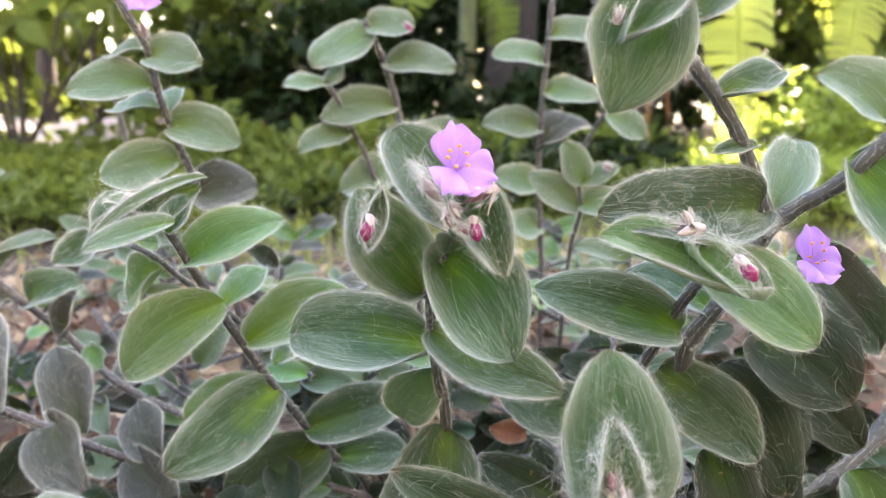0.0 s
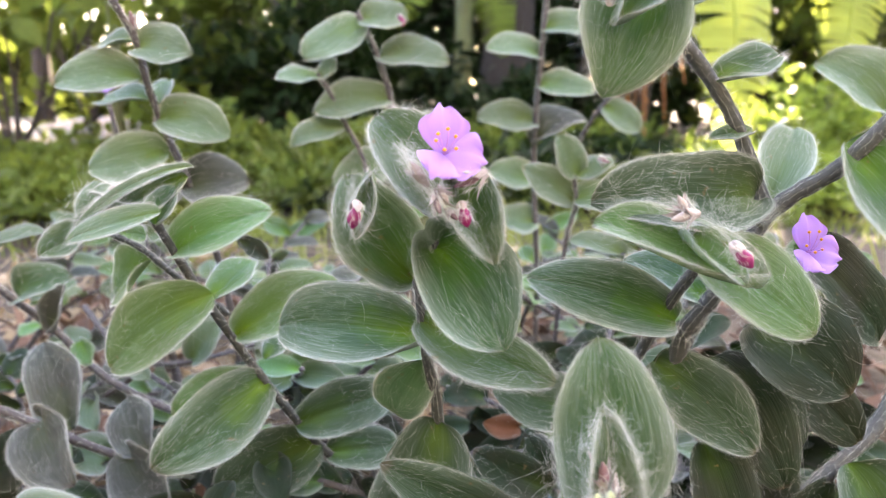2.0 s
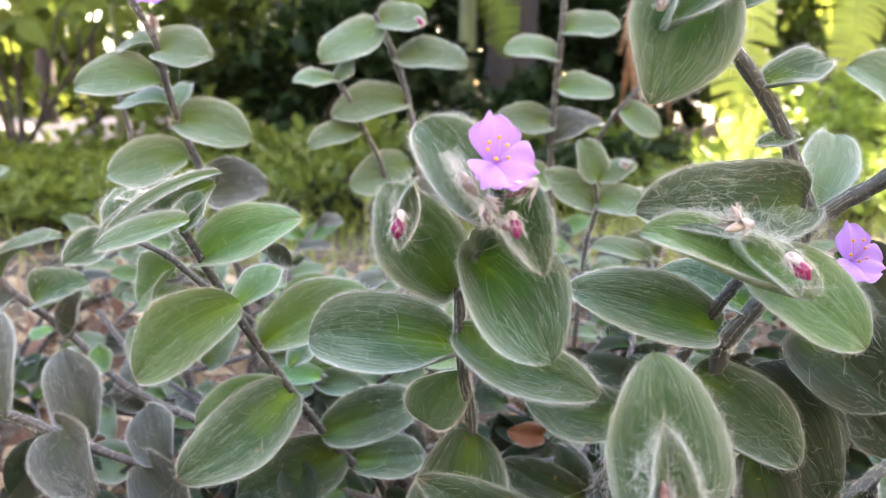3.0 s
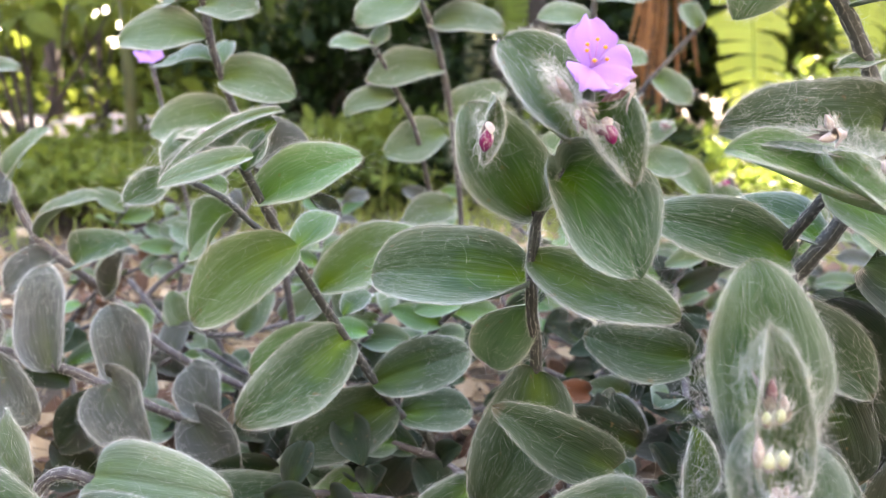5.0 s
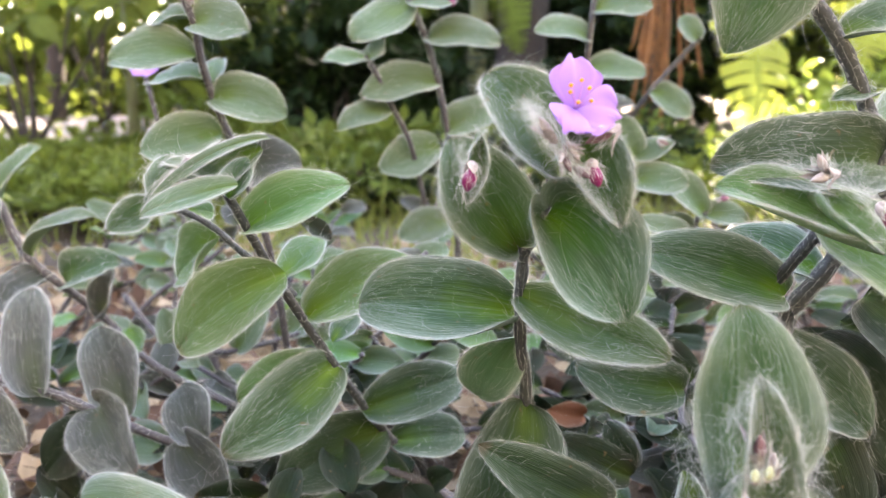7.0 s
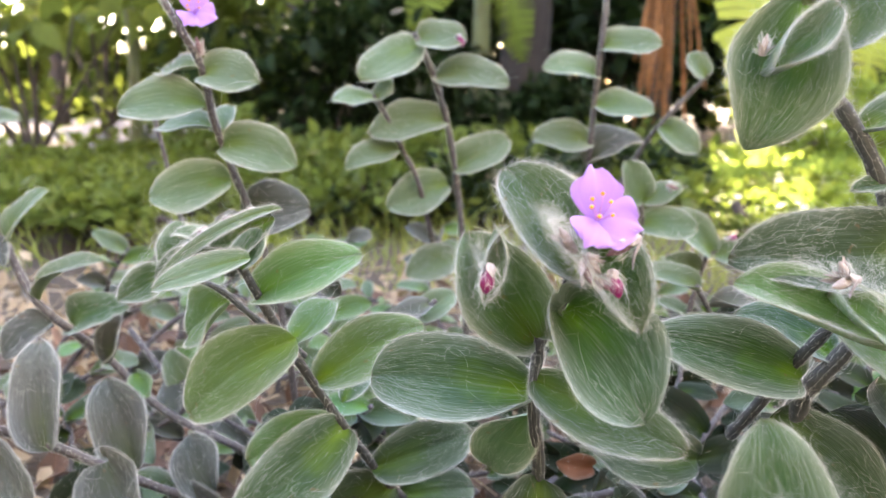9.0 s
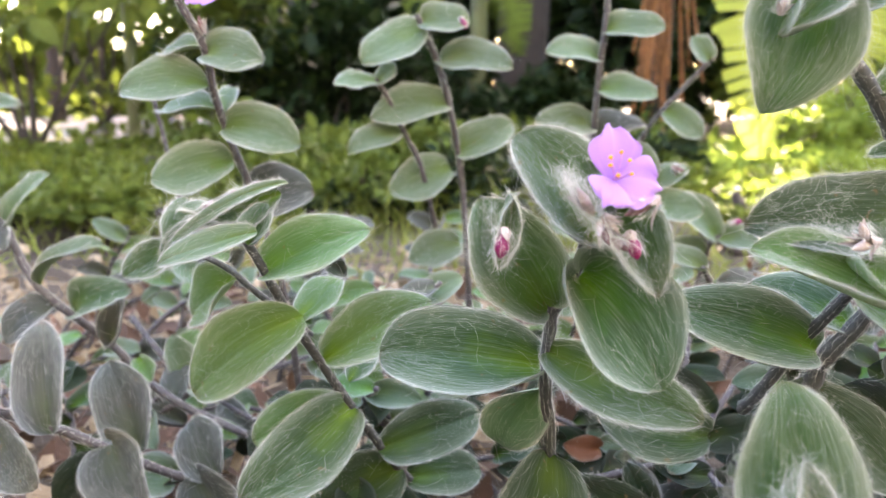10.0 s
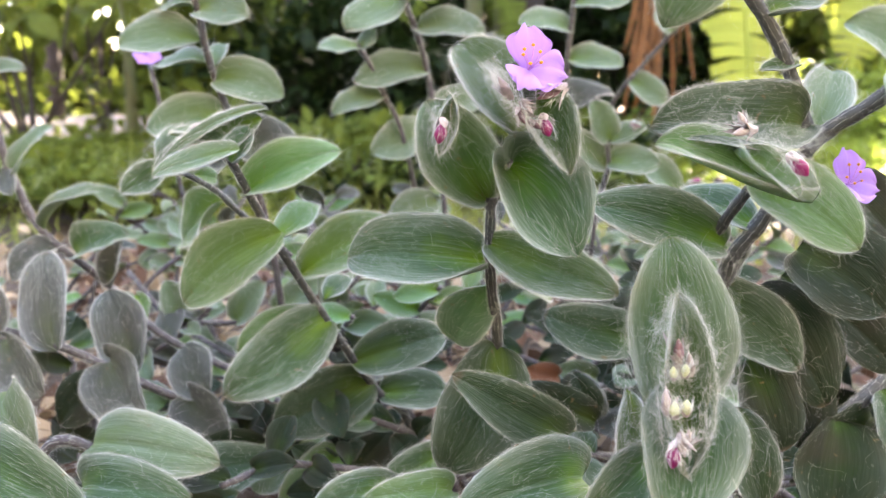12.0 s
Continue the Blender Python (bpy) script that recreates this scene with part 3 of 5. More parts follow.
def banana(label, foot, height, radius, sheath=None):
    root = new("banana_plant")
    root.location = foot
    tagged(root, label, "banana plant", "banana plants")
    x, y, z = foot
    line = smooth_line([(x, y, z - 0.05), (x + 0.02, y, height * 0.5), (x - 0.02, y + 0.02, height)], 8)
    v, f, _ = tube(line, np.linspace(radius, radius * 0.6, len(line)), 14)
    part("pseudostem", mesh_of("pseudostem", v, f, sheath or PSEUDO), root)
    return root


def tree(label, foot, height, radius, crown, seed, count=8000):
    """Trunk with limbs and a crown of single leaves gathered into clumps."""
    rng = np.random.default_rng(900 + seed)
    root = new("tree")
    root.location = foot
    tagged(root, label, "tree", "garden trees")
    x, y, z = foot
    top = np.array([x + rng.normal(0, 0.15), y + rng.normal(0, 0.15), height])
    line = smooth_line([(x, y, -0.2), (x + 0.04, y, height * 0.35), tuple(top)], 10)
    v, f, _ = tube(line, np.linspace(radius, radius * 0.5, len(line)) * (1 + 0.06 * np.sin(np.arange(len(line)) * 2.1)), 14)
    part("trunk", mesh_of("trunk", v, f, BARK), root)
    c = np.array(crown[:3])
    r = np.array(crown[3:])
    knots = unit(rng.normal(0, 1, (60, 3))) * (rng.random((60, 1)) ** 0.45) * r + c
    for k in knots[:9]:
        line = smooth_line([tuple(top), tuple((top + k) / 2 + rng.normal(0, 0.15, 3)), tuple(k)], 5)
        v, f, _ = tube(line, np.linspace(radius * 0.4, 0.02, len(line)), 7)
        part("limb", mesh_of("limb", v, f, BARK), root)
    spots = knots[rng.integers(0, 60, count)] + rng.normal(0, 0.17, (count, 3)) * r
    tagged(part("crown", foliage(rng, spots, 0.34, 0.55, GREENS["mid"], "crown", c), root), kind="stuff")
    return root


ground()

# trees: trunks in view; unseen crowns overhead, placed to keep the plant in the shade
tree("tall garden tree with dark rough bark", (-0.95, 4.6, 0), 3.6, 0.10, (-0.6, 5.2, 4.9, 2.6, 2.0, 1.2), 1)
tree("tall garden tree with dark rough bark", (0.35, 4.2, 0), 3.6, 0.16, (1.8, 4.9, 4.9, 2.4, 2.2, 1.2), 2)
tree("slender tree with dark bark and light foliage", (-2.9, 5.6, 0), 3.8, 0.07, (-3.6, 6.4, 4.6, 2.4, 2.2, 1.2), 3)
tree("tall garden tree with dark rough bark", (3.4, 6.2, 0), 3.8, 0.14, (7.6, 6.6, 5.2, 2.2, 2.2, 1.2), 4)
tree("tall garden tree with dark rough bark", (1.4, 8.0, 0), 4.0, 0.16, (2.5, 8.6, 4.6, 1.0, 2.0, 1.6), 5)


def slab(name, size, at, mat, label, category):
    v = [(x * size[0] / 2 + at[0], y * size[1] / 2 + at[1], z * size[2] / 2 + at[2]) for x in (-1, 1) for y in (-1, 1) for z in (-1, 1)]
    f = [(0, 1, 3, 2), (4, 6, 7, 5), (0, 4, 5, 1), (2, 3, 7, 6), (0, 2, 6, 4), (1, 5, 7, 3)]
    return tagged(new(name, mesh_of(name, v, f, mat, smooth=False)), label, category, kind="structure")


slab("path", (9.0, 3.4, 0.06), (-6.1, 5.2, 0.0), CONCRETE, "pale pinkish sunlit concrete garden path", "path")
# added walls out of view: they cut low skylight, dark so little bounces back
PLASTER = plain("fill_cutting_plaster", (0.20, 0.19, 0.16), 0.9, 8.0, 0.4, 0.3, 0.0, 0.004)
slab("wall_south", (14.0, 0.2, 3.8), (0, -2.6, 1.8), PLASTER, "unseen plain wall added to block low light", "wall")
slab("wall_west", (0.2, 8.0, 3.0), (-6.9, 1.5, 1.4), PLASTER, "unseen plain wall added to block low light", "wall")
slab("wall_east", (0.2, 8.0, 3.0), (6.9, 1.5, 1.4), PLASTER, "unseen plain wall added to block low light", "wall")

# shrubs, front row first
for k, (x, y, z, rx, ry, rz, n, L, W, g) in enumerate((
    (-0.35, 2.35, 0.07, 0.40, 0.25, 0.08, 900, 0.055, 0.55, "mid"),
    (0.35, 2.5, 0.07, 0.40, 0.25, 0.08, 900, 0.055, 0.5, "mid"),
    (-0.74, 2.6, 0.08, 0.2, 0.25, 0.10, 600, 0.06, 0.5, "mid"),
    (1.4, 2.7, 0.08, 0.38, 0.35, 0.10, 1000, 0.05, 0.55, "lime"),
    (0.7, 2.2, 0.02, 0.3, 0.3, 0.03, 1300, 0.04, 0.55, "lime"),
    (1.25, 2.1, 0.03, 0.35, 0.3, 0.05, 1300, 0.04, 0.55, "lime"),
    (0.95, 1.75, 0.02, 0.3, 0.2, 0.04, 900, 0.035, 0.55, "lime"),
    (1.1, 2.6, 0.03, 0.3, 0.3, 0.05, 900, 0.05, 0.55, "lime"),
    (1.85, 2.9, 0.17, 0.55, 0.4, 0.19, 1500, 0.06, 0.5, "lime"),
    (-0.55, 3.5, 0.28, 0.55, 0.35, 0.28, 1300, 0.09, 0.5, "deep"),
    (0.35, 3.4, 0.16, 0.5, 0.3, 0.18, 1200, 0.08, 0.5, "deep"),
    (-1.1, 3.9, 0.6, 0.36, 0.4, 0.42, 560, 0.13, 0.45, "mid"),
    (-2.4, 8.0, 0.45, 1.1, 0.5, 0.45, 2000, 0.2, 0.5, "deep"),
    (-1.9, 3.75, 0.16, 0.7, 0.2, 0.14, 260, 0.08, 0.5, "olive"),
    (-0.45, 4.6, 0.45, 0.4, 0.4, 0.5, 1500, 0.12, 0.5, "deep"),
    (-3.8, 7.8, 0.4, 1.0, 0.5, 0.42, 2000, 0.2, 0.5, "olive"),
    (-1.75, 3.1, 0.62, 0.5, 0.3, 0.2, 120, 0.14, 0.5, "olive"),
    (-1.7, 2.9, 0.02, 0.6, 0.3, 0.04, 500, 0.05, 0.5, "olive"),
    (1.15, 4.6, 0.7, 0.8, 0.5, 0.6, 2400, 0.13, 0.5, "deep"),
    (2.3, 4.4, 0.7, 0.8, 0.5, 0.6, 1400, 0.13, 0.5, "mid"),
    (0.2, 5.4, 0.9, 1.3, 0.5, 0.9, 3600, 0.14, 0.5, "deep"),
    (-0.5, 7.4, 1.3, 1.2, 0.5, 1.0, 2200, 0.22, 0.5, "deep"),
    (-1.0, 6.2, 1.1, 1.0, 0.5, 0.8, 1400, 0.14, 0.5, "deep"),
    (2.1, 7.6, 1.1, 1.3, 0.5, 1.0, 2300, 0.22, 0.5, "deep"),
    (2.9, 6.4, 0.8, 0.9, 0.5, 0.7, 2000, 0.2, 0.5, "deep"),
    (3.2, 5.6, 1.0, 1.2, 0.5, 0.8, 1500, 0.15, 0.5, "mid"),
    (-1.45, 3.25, 0.02, 0.45, 0.3, 0.04, 200, 0.06, 0.5, "olive"),
    (-1.0, 3.0, 0.12, 0.2, 0.2, 0.14, 120, 0.09, 0.5, "mid"),
    (-2.9, 8.6, 1.7, 1.6, 0.5, 0.9, 1700, 0.22, 0.5, "mid"),
    (-5.2, 8.2, 1.2, 1.2, 0.5, 1.0, 650, 0.24, 0.5, "olive"),
    (-2.0, 4.4, 0.95, 0.6, 0.3, 0.3, 170, 0.15, 0.5, "mid"),
    (-0.72, 1.75, 0.03, 0.22, 0.15, 0.05, 420, 0.032, 0.55, "mid"),
    (-0.30, 1.95, 0.04, 0.22, 0.15, 0.06, 480, 0.034, 0.55, "mid"),
    (0.10, 1.80, 0.03, 0.20, 0.15, 0.05, 420, 0.030, 0.55, "olive"),
    (0.42, 1.95, 0.04, 0.22, 0.15, 0.06, 480, 0.034, 0.55, "mid"),
    (0.85, 1.85, 0.03, 0.24, 0.15, 0.05, 420, 0.032, 0.55, "olive"),
    (-1.15, 2.05, 0.03, 0.25, 0.15, 0.05, 420, 0.034, 0.55, "olive"),
    (-0.50, 1.35, 0.02, 0.14, 0.10, 0.03, 220, 0.024, 0.55, "olive"),
    (0.55, 1.40, 0.02, 0.14, 0.10, 0.03, 220, 0.024, 0.55, "mid"),
)):
    words = {"mid": "leafy green garden shrub growing from the soil", "lime": "sunlit yellow-green shrub growing from the grass", "olive": "airy yellow-green shrub beside the path", "deep": "dense green shrub under the trees, coloured dark for shade"}[g]
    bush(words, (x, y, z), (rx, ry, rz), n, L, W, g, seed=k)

# leafy herbs that cover the ground between the lawn and the shrubs
scatter = np.random.default_rng(640)
for k in range(26):
    y = 1.65 + 1.5 * (k % 9) / 9 + scatter.uniform(-0.1, 0.1)
    x = scatter.uniform(-0.62, 0.22) * y
    tall = scatter.uniform(0.035, 0.085) + 0.02 * (y - 1.6)
    if x < -0.22 * y:
        tall, y = tall * 0.45, min(y, 2.3)
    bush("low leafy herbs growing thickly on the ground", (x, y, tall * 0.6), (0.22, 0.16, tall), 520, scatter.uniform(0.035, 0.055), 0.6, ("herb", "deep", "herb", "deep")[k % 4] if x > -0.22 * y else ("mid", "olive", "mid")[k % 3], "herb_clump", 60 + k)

# banana plants
b = banana("banana plant with broad dark green leaves", (-1.52, 3.6, 0), 1.1, 0.03)
for k, (tx, ty, tz, w) in enumerate(((-2.15, 3.2, 0.62, 0.30), (-1.0, 3.1, 0.60, 0.30), (-1.75, 2.9, 0.55, 0.26), (-1.25, 2.9, 0.74, 0.28), (-2.3, 3.5, 0.9, 0.32), (-0.75, 3.4, 0.86, 0.30))):
    banana_leaf(b, (-1.52, 3.6, 1.05), (tx, ty, tz), w, "banana", 0.22, 0.55, 0.15, 50 + k)
b = banana("banana plant with broad hanging green leaves", (0.10, 3.75, 0), 1.5, 0.05)
banana_leaf(b, (0.12, 3.70, 1.10), (0.30, 3.55, 0.42), 0.26, "banana", 0.12, 0.9, 0.2, 1)
banana_leaf(b, (0.08, 3.70, 1.15), (-0.20, 3.45, 0.55), 0.28, "banana", 0.12, 0.9, 0.2, 2)
banana_leaf(b, (0.10, 3.75, 1.40), (0.55, 3.4, 1.1), 0.34, "banana", 0.2, 0.5, 0.2, 3)
b = banana("banana plant with rusty dry leaf sheaths", (0.90, 3.45, 0), 1.4, 0.045, BARK)
for k in range(15):
    dx, dz, w = scatter.uniform(-0.16, 0.16), scatter.uniform(0.05, 0.5), scatter.uniform(0.018, 0.05)
    banana_leaf(b, (0.90 + dx * 0.4, 3.37, scatter.uniform(0.6, 1.0)), (0.90 + dx, 3.28 + scatter.uniform(-0.04, 0.05), dz - 0.06), w, "rust", scatter.uniform(-0.05, 0.08), 0.95, 0.8, 20 + k)
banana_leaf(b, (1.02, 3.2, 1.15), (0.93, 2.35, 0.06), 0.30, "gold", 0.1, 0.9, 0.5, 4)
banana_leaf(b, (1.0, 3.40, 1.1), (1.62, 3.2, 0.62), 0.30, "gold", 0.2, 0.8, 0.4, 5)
banana_leaf(b, (0.95, 3.40, 1.1), (0.70, 3.1, 0.75), 0.26, "banana", 0.15, 0.8, 0.3, 6)
b = banana("banana plant with yellow-green sunlit leaves", (1.95, 3.8, 0), 1.6, 0.06)
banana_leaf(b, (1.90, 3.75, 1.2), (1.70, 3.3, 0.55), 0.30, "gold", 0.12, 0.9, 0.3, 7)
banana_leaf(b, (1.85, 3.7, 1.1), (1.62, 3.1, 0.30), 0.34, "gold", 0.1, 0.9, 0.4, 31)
banana_leaf(b, (2.0, 3.75, 1.3), (2.3, 3.3, 0.5), 0.30, "banana", 0.15, 0.8, 0.4, 8)
banana_leaf(b, (1.95, 3.75, 1.3), (1.35, 3.4, 0.95), 0.30, "banana", 0.15, 0.6, 0.4, 9)


def grass():
    rng = np.random.default_rng(77)
    n = 15000
    y = 1.05 + rng.random(n) ** 1.3 * 2.3
    x = rng.uniform(-2.2, 2.2, n)
    keep = np.array([noise.noise(Vector((a * 2.2, b * 2.2, 5))) for a, b in zip(x, y)]) > rng.uniform(-0.55, 0.35, n) - (y - 1.2) * 0.35
    x, y = x[keep], y[keep]
    root = np.stack([x, y, np.full(len(x), -0.03)], -1)
    way = rng.normal(0, 0.45, (len(x), 3)) + np.array([0, 0, 1.0])
    me = strands(rng, root, way, rng.gamma(5, 0.012, len(x)) + 0.02, 0.22, 0.004, GREENS["grass"], 0.12)
    tagged(new("grass", me), "patchy light green grass on brown soil", "grass", kind="stuff")


def litter():
    """Dry fallen leaves and bits on the soil under the plant."""
    rng = np.random.default_rng(31)
    n = 1500
    spots = np.stack([rng.uniform(-0.5, 0.5, n), rng.uniform(0.28, 1.1, n), rng.uniform(-0.018, 0.012, n)], -1)
    me = foliage(rng, spots, 0.035, 0.45, DEAD, "fallen_leaves", None, 0.9, -0.1)
    tagged(new("fallen_leaves", me), "dry brown fallen leaves lying on the soil", "leaf litter", kind="stuff")


def straw():
    """Pale dry straw and curled leaves strewn over the open soil."""
    rng = np.random.default_rng(58)
    n = 1500
    y = rng.uniform(0.45, 1.3, n)
    spots = np.stack([rng.uniform(-0.62, 0.25, n) * (y + 0.15), y, rng.uniform(-0.016, 0.014, n)], -1)
    leaves = foliage(rng, spots[:700], 0.03, 0.5, STRAW, "straw", None, 0.9, -0.1)
    tagged(new("dry_leaves", leaves), "pale tan dry leaves strewn on the soil", "leaf litter", kind="stuff")
    way = rng.normal(0, 1, (800, 3)) * np.array([1, 1, 0.15])
    stalks = strands(rng, spots[700:], way, rng.gamma(6, 0.01, 800), 0.15, 0.0022, STRAW)
    tagged(new("straw", stalks), "pale dry straw strewn on the soil", "straw", kind="stuff")


grass()
litter()
straw()


def low_shoots():
    """Low trailing shoots of the same plant farther back, close to the soil."""
    rng = np.random.default_rng(12)
    for k in range(92):
        y = rng.uniform(0.46, 0.95) if k < 22 else rng.uniform(0.36, 0.56)
        x = rng.uniform(-0.62, 0.55) * (0.35 + y * 0.8)
        if 36 <= k < 54:
            x, y = rng.uniform(-0.16, 0.26), rng.uniform(0.34, 0.5)
        if k >= 54:
            y = rng.uniform(0.5, 0.85)
            x = rng.uniform(-0.62, 0.6) * y
        if k >= 76:
            x, y = rng.uniform(-0.03, 0.25), rng.uniform(0.34, 0.48)
        pale = k < 22 or 54 <= k < 76
        S = shoot("low trailing shoot with small pale felted leaves" if pale else "low shoot with small shade-darkened green leaves near the soil", (x, y, -0.02))
        turn = rng.uniform(0, 6.28)
        reach = rng.uniform(0.10, 0.20)
        high = (rng.uniform(0.05, 0.13) * (1.15 - 0.5 * y) if k < 22 else rng.uniform(0.09, 0.19) * (1.1 - 0.4 * y)) if pale else rng.uniform(0.02, 0.07) if k < 76 else rng.uniform(0.06, 0.13)
        line = [(x, y, -0.02)]
        for s in (0.35, 0.7, 1.0):
            turn += rng.normal(0, 0.25)
            line.append((x + reach * s * math.cos(turn), y + reach * s * math.sin(turn) * 0.6, high * s ** 0.7 + 0.005))
        stem(S, line, 0.0026, 0.0016, STEM_OLD, fuzz=0.5)
        for j, s in enumerate(np.linspace(0.3, 1.0, 7)):
            p = smooth_line(line, 10)[int(s * 29)]
            a = turn + (1.4 if j % 2 else -1.4) + rng.normal(0, 0.4)
            L = rng.uniform(0.026, 0.042)
            tip = p + L * np.array([math.cos(a), math.sin(a) * 0.7, rng.uniform(-0.25, 0.7)])
            # the non-pale shoots take leaf colours with the undergrowth's shade painted in
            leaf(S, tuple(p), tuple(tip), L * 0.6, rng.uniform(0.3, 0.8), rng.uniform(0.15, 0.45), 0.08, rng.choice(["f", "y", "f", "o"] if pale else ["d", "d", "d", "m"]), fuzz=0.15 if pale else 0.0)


low_shoots()


# ---- the velvet plant, shoot by shoot ----

S = shoot("upright woolly shoot with a mauve flower and green leaves", (0.0018, 0.3467, -0.0200))
stem(S, [(0.0018, 0.3467, -0.0200), (0.0017, 0.3300, 0.0390), (0.0013, 0.2950, 0.1405), (-0.0021, 0.2850, 0.1679), (-0.0041, 0.2700, 0.1917), (-0.0053, 0.2560, 0.2107), (-0.0128, 0.2500, 0.2304)], 0.0027, 0.0019)
stem(S, [(-0.0055, 0.2570, 0.2082), (-0.0015, 0.2500, 0.2174), (0.0009, 0.2430, 0.2293), (0.0027, 0.2400, 0.2401)], 0.0021, 0.0018)
leaf(S, (-0.0013, 0.2810, 0.1806), (-0.0665, 0.3040, 0.1797), 0.0415, 0.58, 0.36, 0.04, "g")
leaf(S, (0.0008, 0.2430, 0.2245), (0.0218, 0.2210, 0.1976), 0.0425, 0.75, 0.52, 0.05, "g", full=0.26, clasp=0.13, fuzz=0.8)
leaf(S, (-0.0045, 0.2680, 0.1918), (0.0398, 0.2380, 0.1801), 0.0243, 0.75, 0.3, 0.03, "b")
leaf(S, (-0.0015, 0.2750, 0.1858), (0.0274, 0.3000, 0.1632), 0.0213, 0.6, 0.2, 0.1, "y")
leaf(S, (-0.0022, 0.2910, 0.1690), (-0.0176, 0.3060, 0.1364), 0.0265, 0.75, 0.2, 0.06, "p")
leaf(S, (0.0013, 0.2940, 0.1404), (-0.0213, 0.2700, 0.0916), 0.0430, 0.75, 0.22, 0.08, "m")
leaf(S, (0.0040, 0.2360, 0.2356), (-0.0173, 0.2470, 0.2679), 0.0278, 0.75, 0.35, 0.1, "b")
leaf(S, (0.0047, 0.2430, 0.2580), (0.0180, 0.2190, 0.2254), 0.0275, 0.75, 0.75, 0.0, "b", sway=0)
leaf(S, (-0.0064, 0.2530, 0.2118), (-0.0282, 0.2470, 0.2475), 0.0325, 0.85, 0.35, 0.06, "b")
leaf(S, (-0.0196, 0.2430, 0.2500), (-0.0237, 0.2330, 0.2299), 0.0109, 0.85, 0.7, 0.0, "b")
flower(S, (0.0035, 0.2140, 0.2574), 0.74)
bud(S, (-0.0227, 0.2280, 0.2417), (-0.0241, 0.2260, 0.2341), "m")
bud(S, (0.0084, 0.2140, 0.2435), (0.0101, 0.2110, 0.2373), "m")
bud(S, (0.0018, 0.2140, 0.2478), (0.0049, 0.2110, 0.2441), "w")
bud(S, (0.0144, 0.2140, 0.2520), (0.0062, 0.2110, 0.2486), "d")
tuft(S, (-0.0029, 0.2170, 0.2554), (-0.0092, 0.2200, 0.2585), 260, 0.0011, 0.0035)
tuft(S, (-0.0074, 0.2190, 0.2569), (0.0032, 0.2140, 0.2417), 1300, 0.0014, 0.0034)
bud(S, (-0.0014, 0.2160, 0.2493), (-0.0057, 0.2140, 0.2554), "w")
bud(S, (0.0046, 0.2130, 0.2417), (0.0073, 0.2090, 0.2397), "d")
bud(S, (0.0008, 0.2140, 0.2455), (0.0025, 0.2100, 0.2412), "d")
tuft(S, (-0.0086, 0.2220, 0.2585), (0.0007, 0.2180, 0.2438), 380, 0.0008, 0.0032)
tuft(S, (0.0007, 0.2180, 0.2438), (0.0144, 0.2160, 0.2282), 380, 0.0007, 0.0032)
tuft(S, (-0.0261, 0.2430, 0.2469), (-0.0246, 0.2320, 0.2322), 300, 0.001, 0.005)
tuft(S, (-0.0182, 0.2430, 0.2504), (-0.0221, 0.2320, 0.2305), 260, 0.001, 0.005)

S = shoot("leaning woolly shoot with oval green leaves and felted bracts", (-0.0296, 0.4159, -0.0200))
stem(S, [(-0.0296, 0.4159, -0.0200), (-0.0438, 0.3950, 0.0577), (-0.0607, 0.3820, 0.0820), (-0.0817, 0.3520, 0.1311), (-0.1042, 0.3380, 0.1775), (-0.1191, 0.3220, 0.2178), (-0.1215, 0.3180, 0.2235)], 0.0026, 0.0018)
leaf(S, (-0.1011, 0.3330, 0.1844), (-0.1499, 0.3280, 0.1503), 0.0350, 0.75, 0.18, 0.06, "y")
leaf(S, (-0.1158, 0.3280, 0.2038), (-0.0709, 0.3220, 0.2251), 0.0285, 0.6, 0.3, 0.05, "y")
leaf(S, (-0.1067, 0.4000, 0.1956), (-0.0905, 0.4000, 0.1850), 0.0135, 0.5, 0.4, 0.1, "d")
leaf(S, (-0.0930, 0.3390, 0.1625), (-0.0460, 0.3450, 0.1876), 0.0300, 0.65, 0.28, 0.06, "y")
leaf(S, (-0.1041, 0.3400, 0.1796), (-0.0879, 0.3600, 0.1945), 0.0189, 0.5, 0.2, 0.05, "y")
leaf(S, (-0.0825, 0.3500, 0.1349), (-0.1272, 0.3130, 0.1087), 0.0370, 0.75, 0.2, 0.06, "g")
leaf(S, (-0.0875, 0.3600, 0.1322), (-0.1308, 0.3500, 0.1172), 0.0300, 0.7, 0.2, 0.06, "y")
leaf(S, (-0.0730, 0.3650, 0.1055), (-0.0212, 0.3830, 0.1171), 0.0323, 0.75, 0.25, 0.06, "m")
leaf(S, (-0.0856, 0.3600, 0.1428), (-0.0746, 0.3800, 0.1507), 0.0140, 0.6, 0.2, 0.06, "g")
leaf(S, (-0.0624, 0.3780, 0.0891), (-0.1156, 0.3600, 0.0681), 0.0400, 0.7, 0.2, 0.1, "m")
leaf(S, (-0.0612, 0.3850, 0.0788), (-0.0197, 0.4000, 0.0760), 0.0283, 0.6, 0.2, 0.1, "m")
leaf(S, (-0.1061, 0.3260, 0.2384), (-0.1547, 0.3180, 0.2145), 0.0215, 0.8, 0.3, 0.02, "g", sway=0, wave=0.02, fuzz=0.8)
leaf(S, (-0.1120, 0.3080, 0.2260), (-0.1488, 0.3000, 0.2159), 0.0135, 0.55, 0.2, 0.03, "f", sway=0, wave=0.02, fuzz=0.8)
leaf(S, (-0.1024, 0.3240, 0.2427), (-0.1513, 0.3080, 0.2163), 0.0065, 0.6, 0.2, 0.17, "f", sway=0, wave=0.02, fuzz=0.8)
